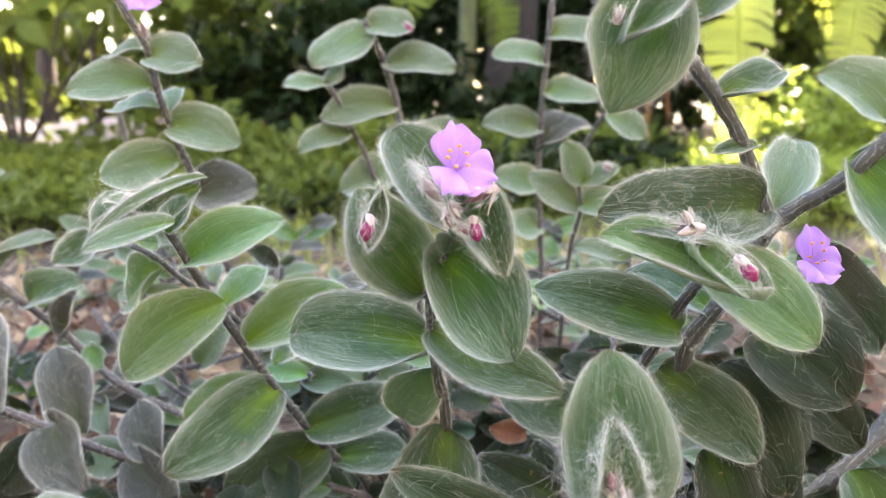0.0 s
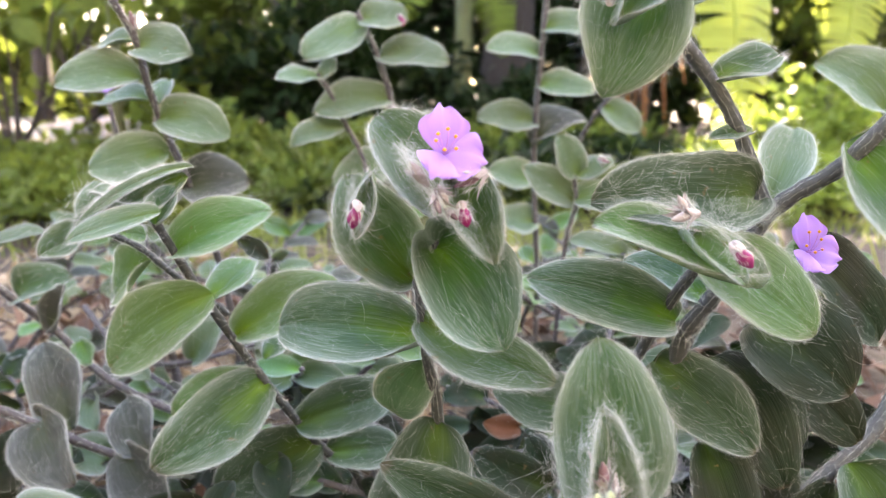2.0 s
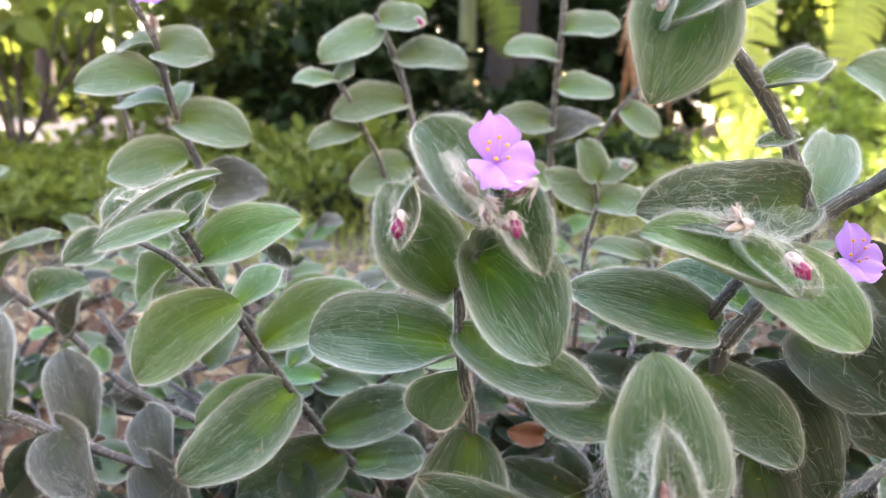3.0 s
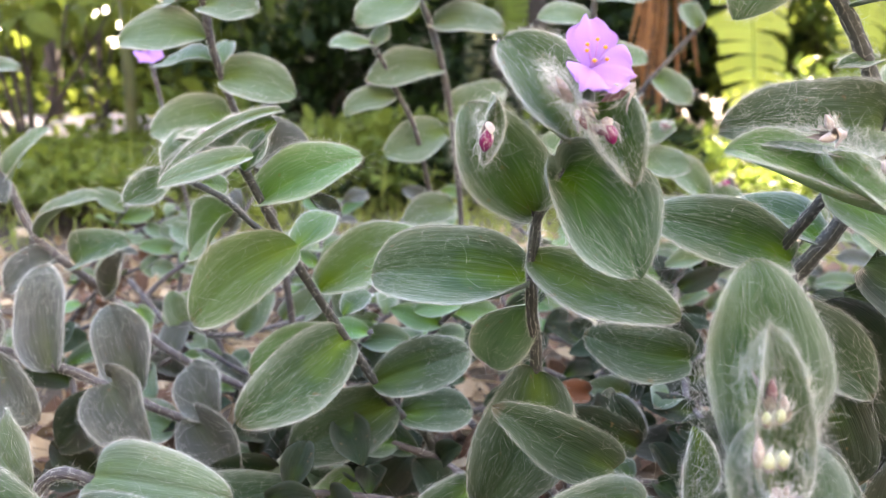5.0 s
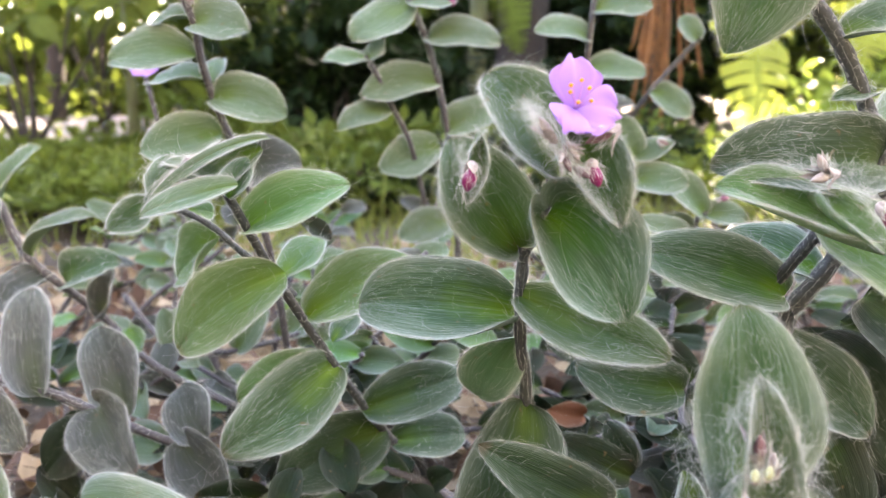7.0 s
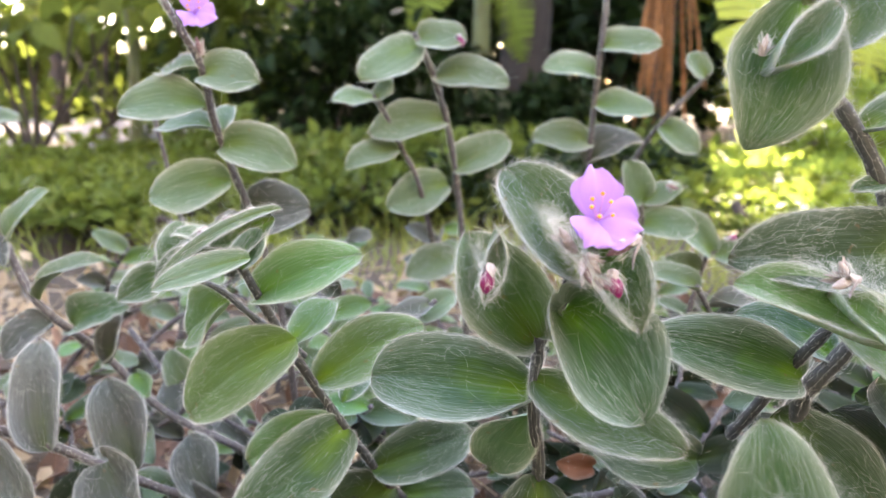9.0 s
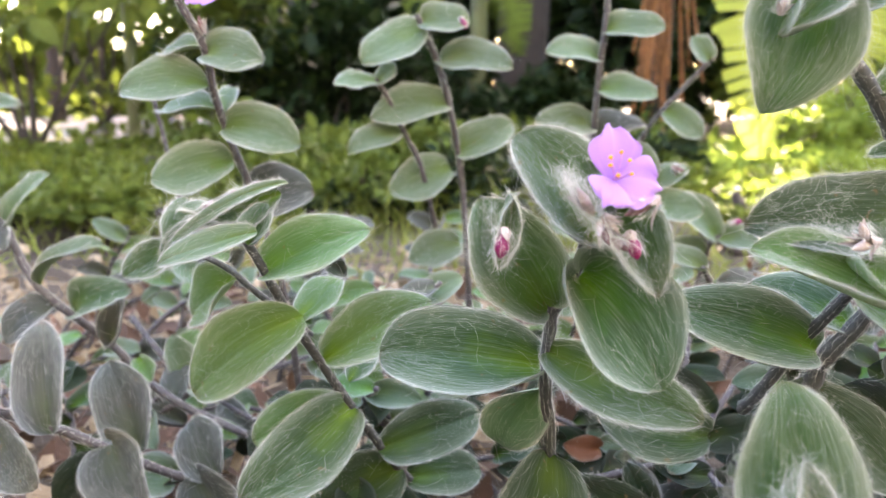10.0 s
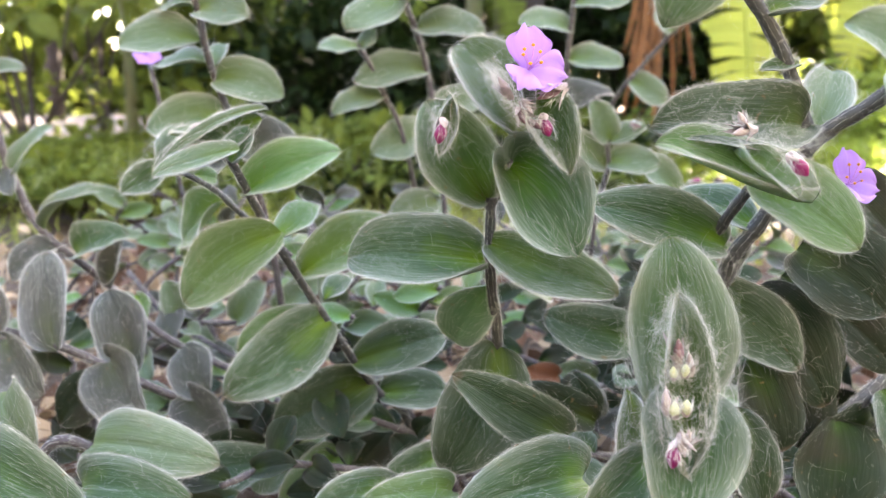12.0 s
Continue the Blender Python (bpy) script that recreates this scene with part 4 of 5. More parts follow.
leaf(S, (-0.1183, 0.3180, 0.2188), (-0.1113, 0.3220, 0.2353), 0.0160, 0.7, 0.4, 0.05, "g")
leaf(S, (-0.1205, 0.3200, 0.2214), (-0.1480, 0.3250, 0.2329), 0.0189, 0.2, 0.5, -0.03, "b")
bud(S, (-0.1316, 0.3160, 0.2362), (-0.1342, 0.3120, 0.2337), "d")
bud(S, (-0.1215, 0.3200, 0.2406), (-0.1249, 0.3160, 0.2389), "d")
bud(S, (-0.1142, 0.3240, 0.2427), (-0.1166, 0.3200, 0.2410), "w")
tuft(S, (-0.1390, 0.3140, 0.2308), (-0.1052, 0.3260, 0.2431), 220, 0.0009, 0.0024)
tuft(S, (-0.1483, 0.3020, 0.2166), (-0.1366, 0.3140, 0.2308), 120, 0.0009, 0.0026)
tuft(S, (-0.1527, 0.3250, 0.2346), (-0.1682, 0.3220, 0.2117), 120, 0.0009, 0.003)
bud(S, (-0.1371, 0.3120, 0.2310), (-0.1394, 0.3100, 0.2289), "w")
stem(S, [(-0.1026, 0.3600, 0.1664), (-0.1237, 0.3450, 0.1919), (-0.1341, 0.3400, 0.2039), (-0.1479, 0.3350, 0.2128), (-0.1557, 0.3330, 0.2145)], 0.0017, 0.0012)
leaf(S, (-0.1532, 0.3330, 0.2145), (-0.1708, 0.3200, 0.2052), 0.0186, 0.7, 0.4, 0.0, "b")
leaf(S, (-0.1545, 0.3330, 0.2145), (-0.1493, 0.3400, 0.2351), 0.0189, 0.6, 0.4, 0.0, "b")
leaf(S, (-0.1311, 0.3450, 0.1987), (-0.1633, 0.3700, 0.1723), 0.0287, 0.6, 0.3, 0.0, "y")
leaf(S, (-0.1438, 0.3400, 0.2110), (-0.1353, 0.3500, 0.2079), 0.0115, 0.7, 0.3, 0.0, "y")

S = shoot("thick woolly branching shoot with green leaves and a mauve flower", (0.1008, 0.3461, -0.0200))
stem(S, [(0.1008, 0.3461, -0.0200), (0.0994, 0.3200, 0.0940), (0.0965, 0.2850, 0.1734), (0.0973, 0.2800, 0.1845), (0.1051, 0.2750, 0.1995), (0.1111, 0.2700, 0.2159), (0.1199, 0.2720, 0.2301), (0.1168, 0.2700, 0.2387), (0.1058, 0.2670, 0.2619), (0.0949, 0.2620, 0.2764), (0.0796, 0.2570, 0.2935), (0.0735, 0.2540, 0.3012)], 0.0035, 0.0024)
stem(S, [(0.1162, 0.2700, 0.2274), (0.1274, 0.2680, 0.2380), (0.1391, 0.2620, 0.2477), (0.1486, 0.2550, 0.2617), (0.1585, 0.2500, 0.2746), (0.1738, 0.2450, 0.2919), (0.1920, 0.2400, 0.3127)], 0.0031, 0.0026)
stem(S, [(0.0819, 0.3100, 0.1512), (0.0829, 0.2950, 0.1673), (0.0872, 0.2800, 0.1891), (0.0897, 0.2680, 0.2038), (0.0966, 0.2620, 0.2178)], 0.0024, 0.0021)
leaf(S, (0.0917, 0.2760, 0.1893), (0.0351, 0.2700, 0.2080), 0.0275, 0.7, 0.22, 0.08, "g")
leaf(S, (0.1053, 0.2800, 0.1936), (0.0752, 0.3000, 0.2066), 0.0226, 0.5, 0.2, 0.05, "g")
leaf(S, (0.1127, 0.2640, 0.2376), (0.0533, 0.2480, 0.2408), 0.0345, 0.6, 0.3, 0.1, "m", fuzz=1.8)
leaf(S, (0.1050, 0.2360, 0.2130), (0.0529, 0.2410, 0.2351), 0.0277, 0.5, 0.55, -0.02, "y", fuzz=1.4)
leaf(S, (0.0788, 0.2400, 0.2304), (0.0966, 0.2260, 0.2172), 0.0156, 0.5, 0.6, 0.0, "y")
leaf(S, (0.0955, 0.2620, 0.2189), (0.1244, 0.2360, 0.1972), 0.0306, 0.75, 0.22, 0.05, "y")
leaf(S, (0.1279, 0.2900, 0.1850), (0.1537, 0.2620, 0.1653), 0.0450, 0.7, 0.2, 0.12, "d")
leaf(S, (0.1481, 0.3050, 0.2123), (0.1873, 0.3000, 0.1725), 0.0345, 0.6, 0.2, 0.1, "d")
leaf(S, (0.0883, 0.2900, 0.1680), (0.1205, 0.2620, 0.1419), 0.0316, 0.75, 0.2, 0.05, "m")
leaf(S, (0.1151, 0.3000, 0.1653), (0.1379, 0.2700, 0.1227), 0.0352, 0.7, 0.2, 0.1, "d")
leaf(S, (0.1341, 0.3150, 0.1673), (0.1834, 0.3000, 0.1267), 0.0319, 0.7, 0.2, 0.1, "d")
leaf(S, (0.0701, 0.2540, 0.3148), (0.0546, 0.2470, 0.2730), 0.0385, 0.85, 0.22, 0.03, "b", blunt=0.72, fuzz=0.7)
leaf(S, (0.0549, 0.2440, 0.2942), (0.0768, 0.2460, 0.3145), 0.0170, 0.85, 0.6, 0.05, "b")
leaf(S, (0.0802, 0.2580, 0.3013), (0.0943, 0.2620, 0.3247), 0.0250, 0.7, 0.3, 0.05, "b")
bud(S, (0.0537, 0.2410, 0.3003), (0.0544, 0.2400, 0.3056), "w")
leaf(S, (0.0938, 0.2620, 0.2773), (0.1195, 0.2680, 0.2872), 0.0167, 0.5, 0.3, 0.05, "g")
leaf(S, (0.1112, 0.2670, 0.2605), (0.0945, 0.2620, 0.2590), 0.0077, 0.5, 0.3, 0.0, "g")
leaf(S, (0.1265, 0.2850, 0.2338), (0.1460, 0.3100, 0.2607), 0.0249, 0.55, 0.3, 0.05, "f")
leaf(S, (0.1405, 0.2620, 0.2562), (0.1672, 0.2400, 0.2215), 0.0404, 0.7, 0.3, 0.05, "b")
leaf(S, (0.1943, 0.3000, 0.3139), (0.1782, 0.2900, 0.2794), 0.0307, 0.7, 0.3, 0.05, "b")
leaf(S, (0.2457, 0.4200, 0.2612), (0.2073, 0.4200, 0.2904), 0.0457, 0.6, 0.3, 0.08, "f")
flower(S, (0.1458, 0.2900, 0.2128), 0.8)
bud(S, (0.0788, 0.2260, 0.2386), (0.0708, 0.2220, 0.2373), "w")
bud(S, (0.0872, 0.2160, 0.2312), (0.0921, 0.2130, 0.2249), "m")
bud(S, (0.0766, 0.2260, 0.2389), (0.0725, 0.2230, 0.2445), "w")
tuft(S, (0.0905, 0.2450, 0.2370), (0.1211, 0.2620, 0.2319), 500, 0.0018, 0.006)
tuft(S, (0.0691, 0.2360, 0.2412), (0.0903, 0.2300, 0.2325), 400, 0.0014, 0.005)
tuft(S, (0.0903, 0.2300, 0.2325), (0.0992, 0.2220, 0.2195), 300, 0.001, 0.005)

S = shoot("woolly shoot with large folded bracts and pale buds", (0.0814, 0.2533, -0.0200))
stem(S, [(0.0928, 0.2700, -0.1043), (0.0690, 0.2350, 0.0722), (0.0571, 0.2120, 0.1312), (0.0526, 0.2030, 0.1574)], 0.0031, 0.0024)
tuft(S, (0.0412, 0.1900, 0.1824), (0.0395, 0.1750, 0.1537), 500, 0.0012, 0.005)
tuft(S, (0.0456, 0.1850, 0.1934), (0.0546, 0.1820, 0.1783), 400, 0.0012, 0.005)
tuft(S, (0.0546, 0.1820, 0.1783), (0.0505, 0.1720, 0.1552), 450, 0.0012, 0.005)
tuft(S, (0.0456, 0.1850, 0.1934), (0.0407, 0.1880, 0.1814), 300, 0.0011, 0.005)
tuft(S, (0.0356, 0.2050, 0.1813), (0.0367, 0.2000, 0.1374), 350, 0.0014, 0.006)
tuft(S, (0.0669, 0.2050, 0.1813), (0.0730, 0.2000, 0.1374), 350, 0.0014, 0.006)
leaf(S, (0.0525, 0.2050, 0.1507), (0.0464, 0.2000, 0.2071), 0.0365, 0.85, 0.2, 0.06, "b", blunt=0.42, sway=0, fuzz=0.6)
leaf(S, (0.0516, 0.2000, 0.1587), (0.0458, 0.1720, 0.1288), 0.0367, 0.8, 0.3, 0.1, "g", sway=0, fuzz=0.7)
leaf(S, (0.0495, 0.1860, 0.1371), (0.0450, 0.1820, 0.1944), 0.0218, 0.8, 0.62, 0.0, "b", sway=0, full=0.3)
leaf(S, (0.0490, 0.2050, 0.1368), (0.0201, 0.1850, 0.1206), 0.0247, 0.8, 0.3, 0.1, "g")
leaf(S, (0.0421, 0.2250, 0.1483), (0.0402, 0.2200, 0.1228), 0.0130, 0.8, 0.3, 0.1, "b")
leaf(S, (0.0844, 0.2400, 0.1353), (0.0961, 0.2300, 0.0993), 0.0228, 0.6, 0.3, 0.1, "m")
bud(S, (0.0448, 0.1800, 0.1747), (0.0434, 0.1780, 0.1830), "d")
bud(S, (0.0475, 0.1780, 0.1729), (0.0465, 0.1770, 0.1792), "w")
bud(S, (0.0422, 0.1760, 0.1717), (0.0416, 0.1750, 0.1758), "p")
bud(S, (0.0453, 0.1760, 0.1724), (0.0451, 0.1750, 0.1766), "p")
bud(S, (0.0418, 0.1720, 0.1620), (0.0412, 0.1710, 0.1671), "p")
bud(S, (0.0450, 0.1720, 0.1628), (0.0447, 0.1710, 0.1678), "p")
bud(S, (0.0433, 0.1700, 0.1578), (0.0442, 0.1680, 0.1521), "w")
bud(S, (0.0416, 0.1690, 0.1558), (0.0403, 0.1660, 0.1497), "m")
bud(S, (0.0400, 0.1730, 0.1623), (0.0389, 0.1720, 0.1703), "w")
bud(S, (0.0451, 0.1700, 0.1544), (0.0452, 0.1690, 0.1600), "w")
tuft(S, (0.0466, 0.1820, 0.1884), (0.0447, 0.1730, 0.1512), 500, 0.0012, 0.003)

S = shoot("low woolly shoot with mostly shade-darkened green leaves near the soil", (0.1278, 0.3933, -0.0200))
stem(S, [(0.1278, 0.3933, -0.0200), (0.1266, 0.3800, 0.0071), (0.1105, 0.3350, 0.1277), (0.1089, 0.3150, 0.1635), (0.1107, 0.3000, 0.1845)], 0.0026, 0.0024)
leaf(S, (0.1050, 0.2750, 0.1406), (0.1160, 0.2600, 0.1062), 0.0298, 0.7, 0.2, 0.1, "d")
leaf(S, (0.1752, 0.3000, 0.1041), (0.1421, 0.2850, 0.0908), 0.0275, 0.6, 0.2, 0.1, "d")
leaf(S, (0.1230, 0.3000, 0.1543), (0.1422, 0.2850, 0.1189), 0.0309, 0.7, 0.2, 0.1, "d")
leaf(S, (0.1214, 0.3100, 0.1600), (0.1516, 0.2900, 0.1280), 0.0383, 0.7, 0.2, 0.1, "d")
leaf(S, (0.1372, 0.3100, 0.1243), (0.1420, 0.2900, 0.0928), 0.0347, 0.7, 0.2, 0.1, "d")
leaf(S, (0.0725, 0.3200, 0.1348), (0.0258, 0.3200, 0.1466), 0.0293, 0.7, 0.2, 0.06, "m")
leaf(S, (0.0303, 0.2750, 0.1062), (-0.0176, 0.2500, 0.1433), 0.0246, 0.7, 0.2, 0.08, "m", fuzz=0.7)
leaf(S, (0.0325, 0.2500, 0.0996), (-0.0154, 0.2200, 0.1052), 0.0384, 0.6, 0.25, 0.25, "g")
leaf(S, (-0.0431, 0.2700, 0.0831), (-0.0758, 0.2500, 0.0858), 0.0207, 0.5, 0.25, 0.2, "g")
leaf(S, (-0.0190, 0.2600, 0.0889), (-0.0519, 0.2400, 0.0979), 0.0173, 0.5, 0.25, 0.2, "y")
leaf(S, (-0.0212, 0.3000, 0.0861), (-0.0496, 0.2900, 0.0772), 0.0205, 0.6, 0.25, 0.2, "g")
leaf(S, (0.0564, 0.3400, 0.0824), (0.0188, 0.3400, 0.1029), 0.0233, 0.6, 0.2, 0.1, "d")
leaf(S, (0.0561, 0.3500, 0.0803), (0.0465, 0.3500, 0.1058), 0.0183, 0.6, 0.2, 0.1, "d")
leaf(S, (0.0635, 0.3650, 0.0740), (0.0529, 0.3650, 0.0993), 0.0165, 0.8, 0.2, 0.05, "o", fuzz=0.5)
leaf(S, (0.0510, 0.4300, 0.0724), (0.0289, 0.4200, 0.0802), 0.0170, 0.8, 0.2, 0.05, "r", fuzz=0.2)
leaf(S, (0.0775, 0.4400, 0.0669), (0.0495, 0.4300, 0.0767), 0.0190, 0.8, 0.2, 0.05, "f", fuzz=0.5)

S = shoot("old trailing shoot with greyish purple felted leaves", (-0.3412, 0.4323, -0.0200))
stem(S, [(-0.3412, 0.4323, -0.0200), (-0.2999, 0.4000, 0.1146), (-0.2721, 0.3850, 0.1167), (-0.2343, 0.3800, 0.1075), (-0.2138, 0.3850, 0.0941), (-0.1840, 0.4000, 0.0707), (-0.1454, 0.4200, 0.0450)], 0.0026, 0.0024, STEM_OLD)
leaf(S, (-0.2407, 0.3780, 0.1076), (-0.2530, 0.4000, 0.1607), 0.0335, 0.8, 0.25, 0.05, "o")
leaf(S, (-0.2045, 0.3950, 0.0882), (-0.2244, 0.4100, 0.1349), 0.0380, 0.8, 0.25, 0.05, "o")
leaf(S, (-0.2120, 0.3800, 0.1011), (-0.1850, 0.3500, 0.0790), 0.0430, 0.85, 0.3, 0.05, "o", clasp=0.05)
leaf(S, (-0.1648, 0.4000, 0.0707), (-0.1840, 0.4200, 0.0969), 0.0332, 0.8, 0.2, 0.05, "o")
leaf(S, (-0.1755, 0.4000, 0.0724), (-0.1440, 0.3700, 0.0540), 0.0390, 0.8, 0.3, 0.05, "o", clasp=0.05)
leaf(S, (-0.2632, 0.3700, 0.1176), (-0.2378, 0.3500, 0.0921), 0.0350, 0.85, 0.35, 0.05, "o", clasp=0.05)
leaf(S, (-0.2129, 0.3850, 0.0876), (-0.2397, 0.3700, 0.0671), 0.0320, 0.7, 0.2, 0.05, "d")
leaf(S, (-0.2755, 0.3800, 0.1138), (-0.2912, 0.3900, 0.1544), 0.0360, 0.7, 0.2, 0.05, "o")

S = shoot("low shoot with broad pale green leaves", (-0.2478, 0.3100, -0.0200))
stem(S, [(-0.2478, 0.3100, -0.0200), (-0.2123, 0.3000, 0.0819), (-0.1827, 0.3000, 0.0851), (-0.1645, 0.3200, 0.0349)], 0.0026, 0.0024, STEM_OLD)
leaf(S, (-0.1859, 0.3000, 0.0899), (-0.1212, 0.2750, 0.0953), 0.0328, 0.55, 0.06, 0.16, "f")
leaf(S, (-0.2085, 0.2800, 0.1252), (-0.1902, 0.2600, 0.1065), 0.0273, 0.7, 0.2, 0.25, "f")
leaf(S, (-0.2066, 0.2500, 0.1116), (-0.1581, 0.2300, 0.0991), 0.0337, 0.6, 0.2, 0.25, "g")
leaf(S, (-0.1817, 0.2800, 0.0772), (-0.1292, 0.2600, 0.0862), 0.0279, 0.5, 0.2, 0.25, "g")
leaf(S, (-0.1544, 0.3600, 0.0467), (-0.1086, 0.3400, 0.0614), 0.0310, 0.6, 0.2, 0.25, "m")
leaf(S, (-0.0999, 0.4000, 0.0498), (-0.1315, 0.3700, 0.0255), 0.0395, 0.65, 0.2, 0.1, "f")
leaf(S, (-0.0851, 0.3900, 0.0400), (-0.1135, 0.3600, 0.0173), 0.0351, 0.65, 0.2, 0.15, "y")
leaf(S, (-0.1446, 0.4100, 0.0335), (-0.1763, 0.3900, 0.0399), 0.0321, 0.6, 0.2, 0.15, "f")
leaf(S, (-0.1489, 0.4000, 0.0348), (-0.1615, 0.3700, 0.0147), 0.0340, 0.65, 0.2, 0.15, "y")
leaf(S, (-0.2078, 0.4500, 0.0423), (-0.2331, 0.4400, 0.0547), 0.0299, 0.6, 0.2, 0.15, "f")

S = shoot("lean grey shoot with small curled felted leaves", (-0.3784, 0.5100, -0.0200))
stem(S, [(-0.3784, 0.5100, -0.0200), (-0.3401, 0.5000, 0.2249), (-0.3253, 0.5000, 0.1952), (-0.3021, 0.4900, 0.1552), (-0.2608, 0.4900, 0.1185), (-0.2259, 0.4900, 0.0805), (-0.1736, 0.4900, 0.0518)], 0.0028, 0.0026, STEM_OLD)
leaf(S, (-0.3220, 0.5000, 0.1915), (-0.2953, 0.5000, 0.2285), 0.0220, 0.4, 0.3, 0.1, "f")
leaf(S, (-0.3000, 0.4900, 0.1571), (-0.2542, 0.4800, 0.1867), 0.0240, 0.3, 0.3, 0.14, "f")
leaf(S, (-0.2779, 0.4900, 0.1360), (-0.2399, 0.4800, 0.1572), 0.0345, 0.5, 0.3, 0.2, "g")
leaf(S, (-0.2872, 0.4800, 0.1423), (-0.3106, 0.4600, 0.1288), 0.0336, 0.4, 0.3, 0.2, "o")
leaf(S, (-0.2526, 0.4800, 0.1193), (-0.2398, 0.4700, 0.1520), 0.0251, 0.5, 0.5, 0.0, "o")
leaf(S, (-0.2323, 0.4700, 0.1146), (-0.2221, 0.4600, 0.1026), 0.0186, 0.8, 0.3, 0.0, "y")
leaf(S, (-0.3328, 0.5000, 0.1952), (-0.3153, 0.4800, 0.1831), 0.0193, 0.4, 0.3, 0.0, "o")

S = shoot("tall upright shoot with paired felted leaves and a mauve flower", (-0.1429, 0.5502, -0.0200))
stem(S, [(-0.1429, 0.5502, -0.0200), (-0.1495, 0.5200, 0.1368), (-0.1592, 0.4900, 0.2117), (-0.1663, 0.4750, 0.2456), (-0.1725, 0.4650, 0.2766), (-0.1733, 0.4550, 0.3023), (-0.1853, 0.4500, 0.3284), (-0.1947, 0.4500, 0.3465)], 0.0026, 0.0019, STEM_OLD)
leaf(S, (-0.1726, 0.4550, 0.2992), (-0.1388, 0.4400, 0.2945), 0.0310, 0.6, 0.2, 0.06, "f")
leaf(S, (-0.1746, 0.4600, 0.2816), (-0.2241, 0.4550, 0.2800), 0.0315, 0.65, 0.2, 0.06, "f")
leaf(S, (-0.1743, 0.4550, 0.3023), (-0.2046, 0.4700, 0.2999), 0.0185, 0.45, 0.2, 0.06, "f")
leaf(S, (-0.1682, 0.4680, 0.2581), (-0.1231, 0.4550, 0.2487), 0.0333, 0.65, 0.2, 0.06, "f")
leaf(S, (-0.1680, 0.4780, 0.2366), (-0.2141, 0.4650, 0.2275), 0.0362, 0.65, 0.2, 0.06, "f")
leaf(S, (-0.1725, 0.4680, 0.2682), (-0.2189, 0.5000, 0.2676), 0.0218, 0.45, 0.2, 0.06, "f")
leaf(S, (-0.1694, 0.4680, 0.2649), (-0.1694, 0.4900, 0.2818), 0.0160, 0.65, 0.2, 0.06, "f")
leaf(S, (-0.1647, 0.4900, 0.2117), (-0.1222, 0.4900, 0.2172), 0.0429, 0.6, 0.3, 0.1, "o")
leaf(S, (-0.1630, 0.4900, 0.2099), (-0.1823, 0.4900, 0.1987), 0.0222, 0.6, 0.3, 0.1, "o")
bud(S, (-0.1725, 0.4520, 0.3100), (-0.1742, 0.4500, 0.3192), "d")
flower(S, (-0.1739, 0.4500, 0.3308), 0.8)

S = shoot("forked upright shoot with paired grey-green leaves", (-0.0170, 0.6336, -0.0200))
stem(S, [(-0.0170, 0.6336, -0.0200), (-0.0215, 0.6200, 0.1384), (-0.0277, 0.6150, 0.2150), (-0.0360, 0.6100, 0.2648), (-0.0441, 0.6050, 0.2952), (-0.0542, 0.6000, 0.3202), (-0.0604, 0.6000, 0.3327)], 0.0026, 0.0021, STEM_OLD)
leaf(S, (-0.0441, 0.6050, 0.2994), (0.0089, 0.5800, 0.2965), 0.0349, 0.55, 0.2, 0.06, "f")
leaf(S, (-0.0369, 0.6100, 0.2670), (-0.0945, 0.5900, 0.2589), 0.0374, 0.6, 0.2, 0.06, "f")
leaf(S, (-0.0563, 0.6000, 0.3244), (-0.1004, 0.5800, 0.3007), 0.0377, 0.6, 0.1, 0.0, "f")
leaf(S, (-0.0584, 0.6000, 0.3265), (-0.0215, 0.5900, 0.3277), 0.0335, 0.55, 0.2, 0.06, "f")
bud(S, (-0.0278, 0.5900, 0.3297), (-0.0244, 0.5880, 0.3214), "m")
leaf(S, (-0.0321, 0.6150, 0.2287), (0.0137, 0.6200, 0.2533), 0.0363, 0.6, 0.2, 0.06, "f")
leaf(S, (-0.0354, 0.6150, 0.2175), (-0.0823, 0.6000, 0.2008), 0.0395, 0.65, 0.2, 0.06, "f")
leaf(S, (-0.0285, 0.6200, 0.1569), (-0.0673, 0.6000, 0.1463), 0.0339, 0.65, 0.2, 0.06, "f")
stem(S, [(-0.0472, 0.6200, 0.1674), (-0.0584, 0.6000, 0.2211), (-0.0712, 0.6000, 0.2476), (-0.0830, 0.5950, 0.2738), (-0.0906, 0.5900, 0.2865)], 0.0021, 0.0017, STEM_OLD)
leaf(S, (-0.0885, 0.5900, 0.2844), (-0.1176, 0.5700, 0.2830), 0.0234, 0.45, 0.1, 0.0, "f")
leaf(S, (-0.0885, 0.5900, 0.2844), (-0.0765, 0.5900, 0.2981), 0.0183, 0.45, 0.1, 0.0, "f")
leaf(S, (-0.0734, 0.6000, 0.2455), (-0.1110, 0.5800, 0.2351), 0.0249, 0.6, 0.2, 0.06, "f")

S = shoot("slim upright shoot with pairs of pale grey-green leaves", (0.0952, 0.6949, -0.0200))
stem(S, [(0.0952, 0.6949, -0.0200), (0.0921, 0.6800, 0.1137), (0.0856, 0.6700, 0.2090), (0.0871, 0.6600, 0.2825), (0.0908, 0.6500, 0.3504), (0.0914, 0.6500, 0.3768)], 0.0026, 0.0021, STEM_OLD)
leaf(S, (0.0876, 0.6600, 0.3012), (0.0418, 0.6400, 0.3095), 0.0306, 0.55, 0.2, 0.06, "f")
leaf(S, (0.0890, 0.6550, 0.3239), (0.1347, 0.6400, 0.3273), 0.0330, 0.55, 0.2, 0.06, "f")
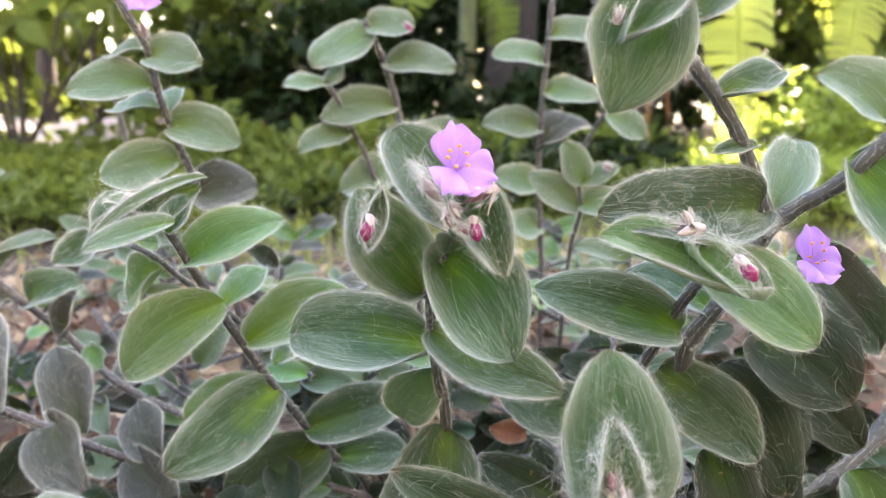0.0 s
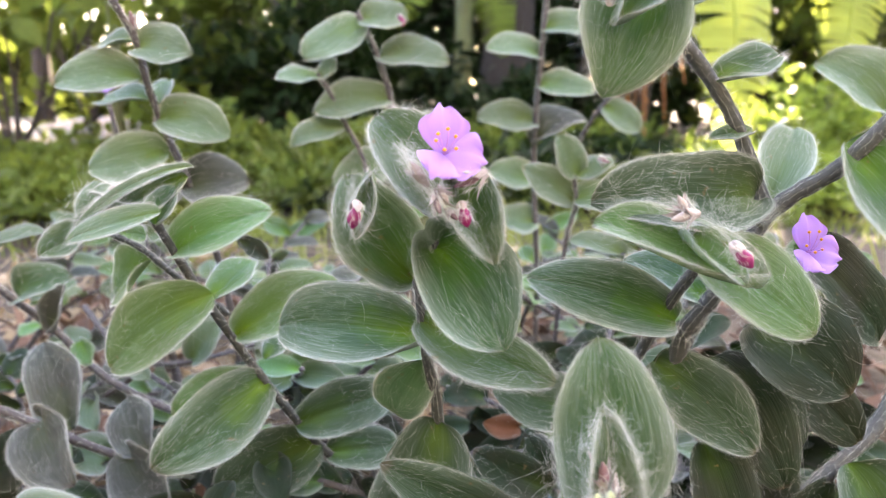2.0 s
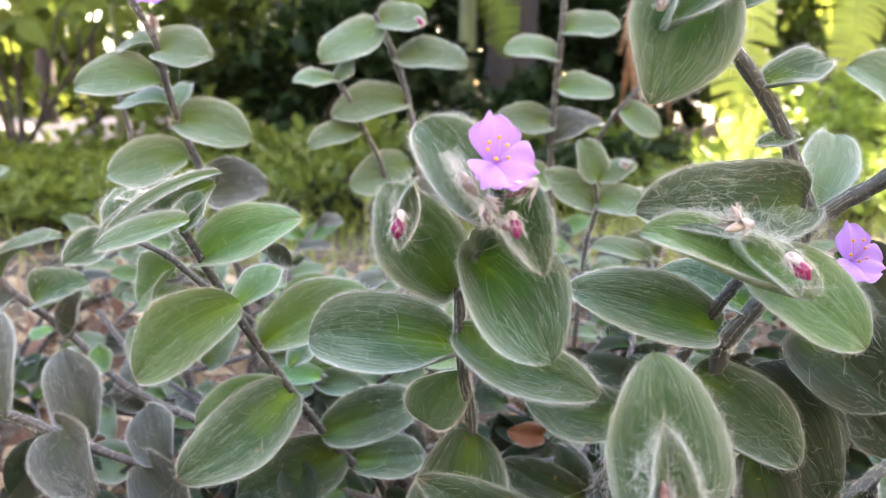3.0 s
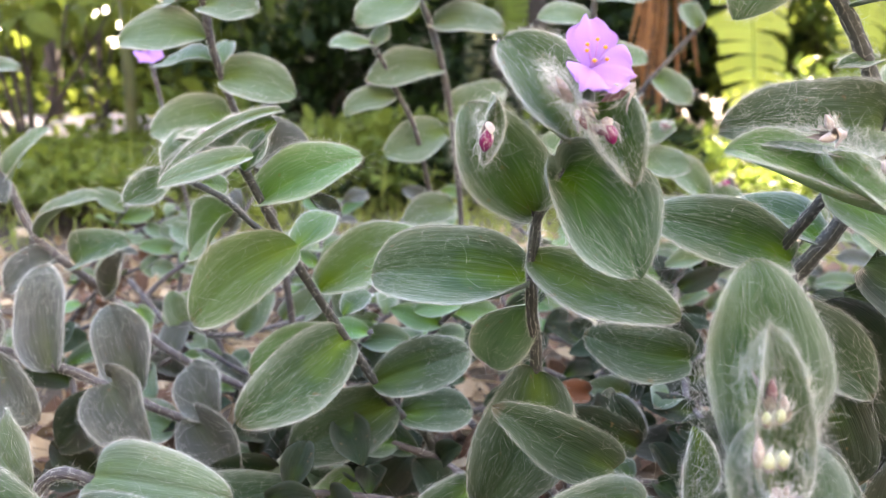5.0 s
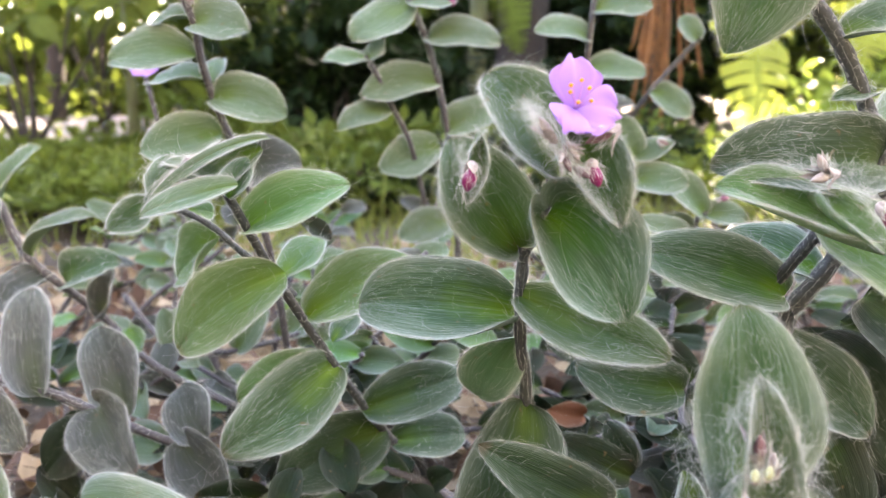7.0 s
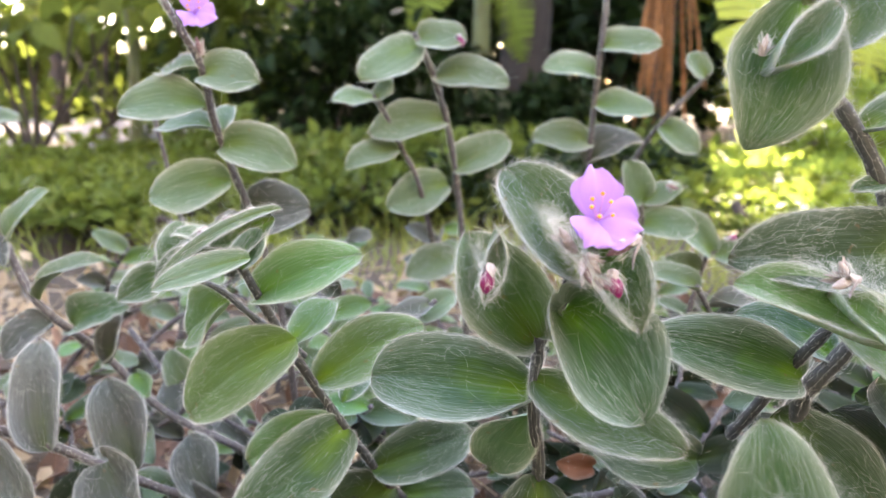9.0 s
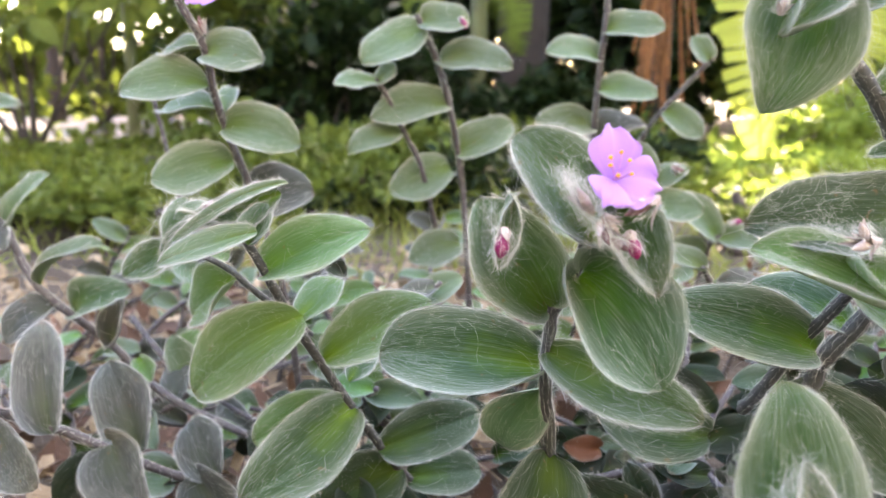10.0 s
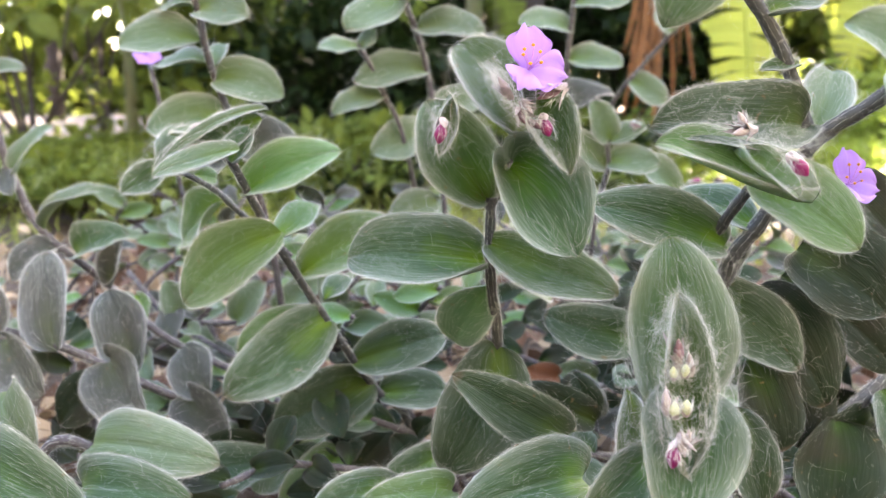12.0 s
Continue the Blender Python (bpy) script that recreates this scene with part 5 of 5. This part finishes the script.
leaf(S, (0.0861, 0.6700, 0.2462), (0.0347, 0.6500, 0.2520), 0.0344, 0.6, 0.2, 0.06, "f")
leaf(S, (0.0873, 0.6600, 0.2777), (0.1314, 0.6400, 0.2754), 0.0323, 0.55, 0.2, 0.06, "f")
leaf(S, (0.0842, 0.6700, 0.2240), (0.1300, 0.6700, 0.2510), 0.0425, 0.4, 0.3, 0.2, "o")
leaf(S, (0.0850, 0.6700, 0.1939), (0.0448, 0.6600, 0.2052), 0.0359, 0.55, 0.2, 0.06, "f")
leaf(S, (0.0883, 0.6800, 0.1563), (0.0503, 0.6600, 0.1651), 0.0347, 0.55, 0.2, 0.06, "f")

S = shoot("small forking shoot with rounded grey-green leaves", (0.0904, 0.5872, -0.0200))
stem(S, [(0.0904, 0.5872, -0.0200), (0.0962, 0.5600, 0.1474), (0.0996, 0.5500, 0.1798), (0.1011, 0.5400, 0.1982), (0.0961, 0.5400, 0.2226)], 0.0019, 0.0015, STEM_OLD)
leaf(S, (0.1001, 0.5450, 0.1953), (0.0618, 0.5300, 0.2217), 0.0281, 0.7, 0.2, 0.06, "f")
leaf(S, (0.1003, 0.5400, 0.1982), (0.1333, 0.5200, 0.1991), 0.0275, 0.65, 0.2, 0.06, "f")
leaf(S, (0.1005, 0.5400, 0.2145), (0.0856, 0.5300, 0.2433), 0.0258, 0.7, 0.1, 0.0, "f")
leaf(S, (0.1013, 0.5400, 0.2145), (0.1238, 0.5300, 0.2268), 0.0190, 0.55, 0.1, 0.0, "f")
bud(S, (0.1139, 0.5300, 0.2276), (0.1214, 0.5280, 0.2246), "d")
stem(S, [(0.1112, 0.7000, 0.1901), (0.1363, 0.6800, 0.2456), (0.1575, 0.6700, 0.2752), (0.1823, 0.6600, 0.3057)], 0.0021, 0.0017, STEM_OLD)
leaf(S, (0.1471, 0.6750, 0.2606), (0.1765, 0.6600, 0.2393), 0.0306, 0.65, 0.2, 0.06, "f")
leaf(S, (0.1778, 0.6600, 0.3011), (0.1624, 0.6600, 0.3196), 0.0241, 0.65, 0.2, 0.06, "f")

S = shoot("thick brown stem with broad shade-darkened green leaves", (0.2734, 0.3647, -0.0200))
stem(S, [(0.2734, 0.3647, -0.0200), (0.2289, 0.3300, 0.1544), (0.1930, 0.3100, 0.1271), (0.1562, 0.2950, 0.1033), (0.1447, 0.2900, 0.0914)], 0.0035, 0.0031)
leaf(S, (0.1533, 0.2900, 0.1065), (0.1444, 0.2700, 0.0672), 0.0450, 0.75, 0.2, 0.1, "d")
leaf(S, (0.1779, 0.3000, 0.1171), (0.1909, 0.2800, 0.0803), 0.0439, 0.7, 0.2, 0.1, "m")

S = shoot("trailing grey stems with small pale felted leaves", (-0.2778, 0.4931, -0.0200))
stem(S, [(-0.2778, 0.4931, -0.0200), (-0.2670, 0.4700, 0.0402), (-0.2423, 0.5000, 0.0686), (-0.2167, 0.5200, 0.0783), (-0.1884, 0.5500, 0.0703), (-0.1407, 0.6000, 0.0704)], 0.0024, 0.0019, STEM_OLD)
stem(S, [(-0.3012, 0.6200, 0.0944), (-0.2554, 0.5800, 0.0673), (-0.2037, 0.5400, 0.0536), (-0.1489, 0.5000, 0.0433)], 0.0024, 0.0019, STEM_OLD)
leaf(S, (-0.2167, 0.5200, 0.0783), (-0.2303, 0.5200, 0.1121), 0.0241, 0.6, 0.2, 0.05, "f")
leaf(S, (-0.1884, 0.5500, 0.0703), (-0.1652, 0.5500, 0.1037), 0.0285, 0.6, 0.2, 0.05, "f")
leaf(S, (-0.2554, 0.5800, 0.0673), (-0.2308, 0.5800, 0.0954), 0.0238, 0.6, 0.2, 0.05, "y")
leaf(S, (-0.1503, 0.6000, 0.0656), (-0.1015, 0.5800, 0.0576), 0.0287, 0.6, 0.2, 0.05, "f")
leaf(S, (-0.1690, 0.6000, 0.0656), (-0.1259, 0.6000, 0.0946), 0.0304, 0.6, 0.2, 0.05, "f")
leaf(S, (-0.2037, 0.5400, 0.0536), (-0.1781, 0.5200, 0.0392), 0.0221, 0.6, 0.2, 0.05, "o")

S = shoot("slim far shoot with a mauve flower between grey leaves", (-0.2518, 0.6900, -0.0200))
stem(S, [(-0.2518, 0.6900, -0.0200), (-0.2618, 0.6700, 0.1311), (-0.2818, 0.6560, 0.2751)], 0.0024, 0.0018, STEM_OLD)
flower(S, (-0.2818, 0.6500, 0.2811), 0.9)

S = shoot("small grey-green shoot with a magenta bud", (0.1425, 0.6300, -0.0200))
stem(S, [(0.1425, 0.6300, -0.0200), (0.1653, 0.6050, 0.1436), (0.1725, 0.6000, 0.1640), (0.1826, 0.6000, 0.1730)], 0.0022, 0.0016, STEM_OLD)
leaf(S, (0.1725, 0.6000, 0.1640), (0.2007, 0.5850, 0.1633), 0.0260, 0.6, 0.3, 0.06, "f")
leaf(S, (0.1725, 0.6000, 0.1640), (0.1337, 0.5900, 0.1998), 0.0300, 0.65, 0.25, 0.05, "f")
leaf(S, (0.1653, 0.6050, 0.1436), (0.1349, 0.5900, 0.1631), 0.0260, 0.6, 0.3, 0.05, "f")
bud(S, (0.1804, 0.5970, 0.1754), (0.1895, 0.5950, 0.1793), "m")

S = shoot("lean grey shoot with one pale felted leaf", (-0.4587, 0.6600, -0.0200))
stem(S, [(-0.4587, 0.6600, -0.0200), (-0.4387, 0.6300, 0.2080), (-0.4137, 0.6200, 0.2608)], 0.0024, 0.0018, STEM_OLD)
leaf(S, (-0.4137, 0.6200, 0.2608), (-0.3634, 0.6000, 0.2698), 0.0240, 0.5, 0.3, 0.05, "f")
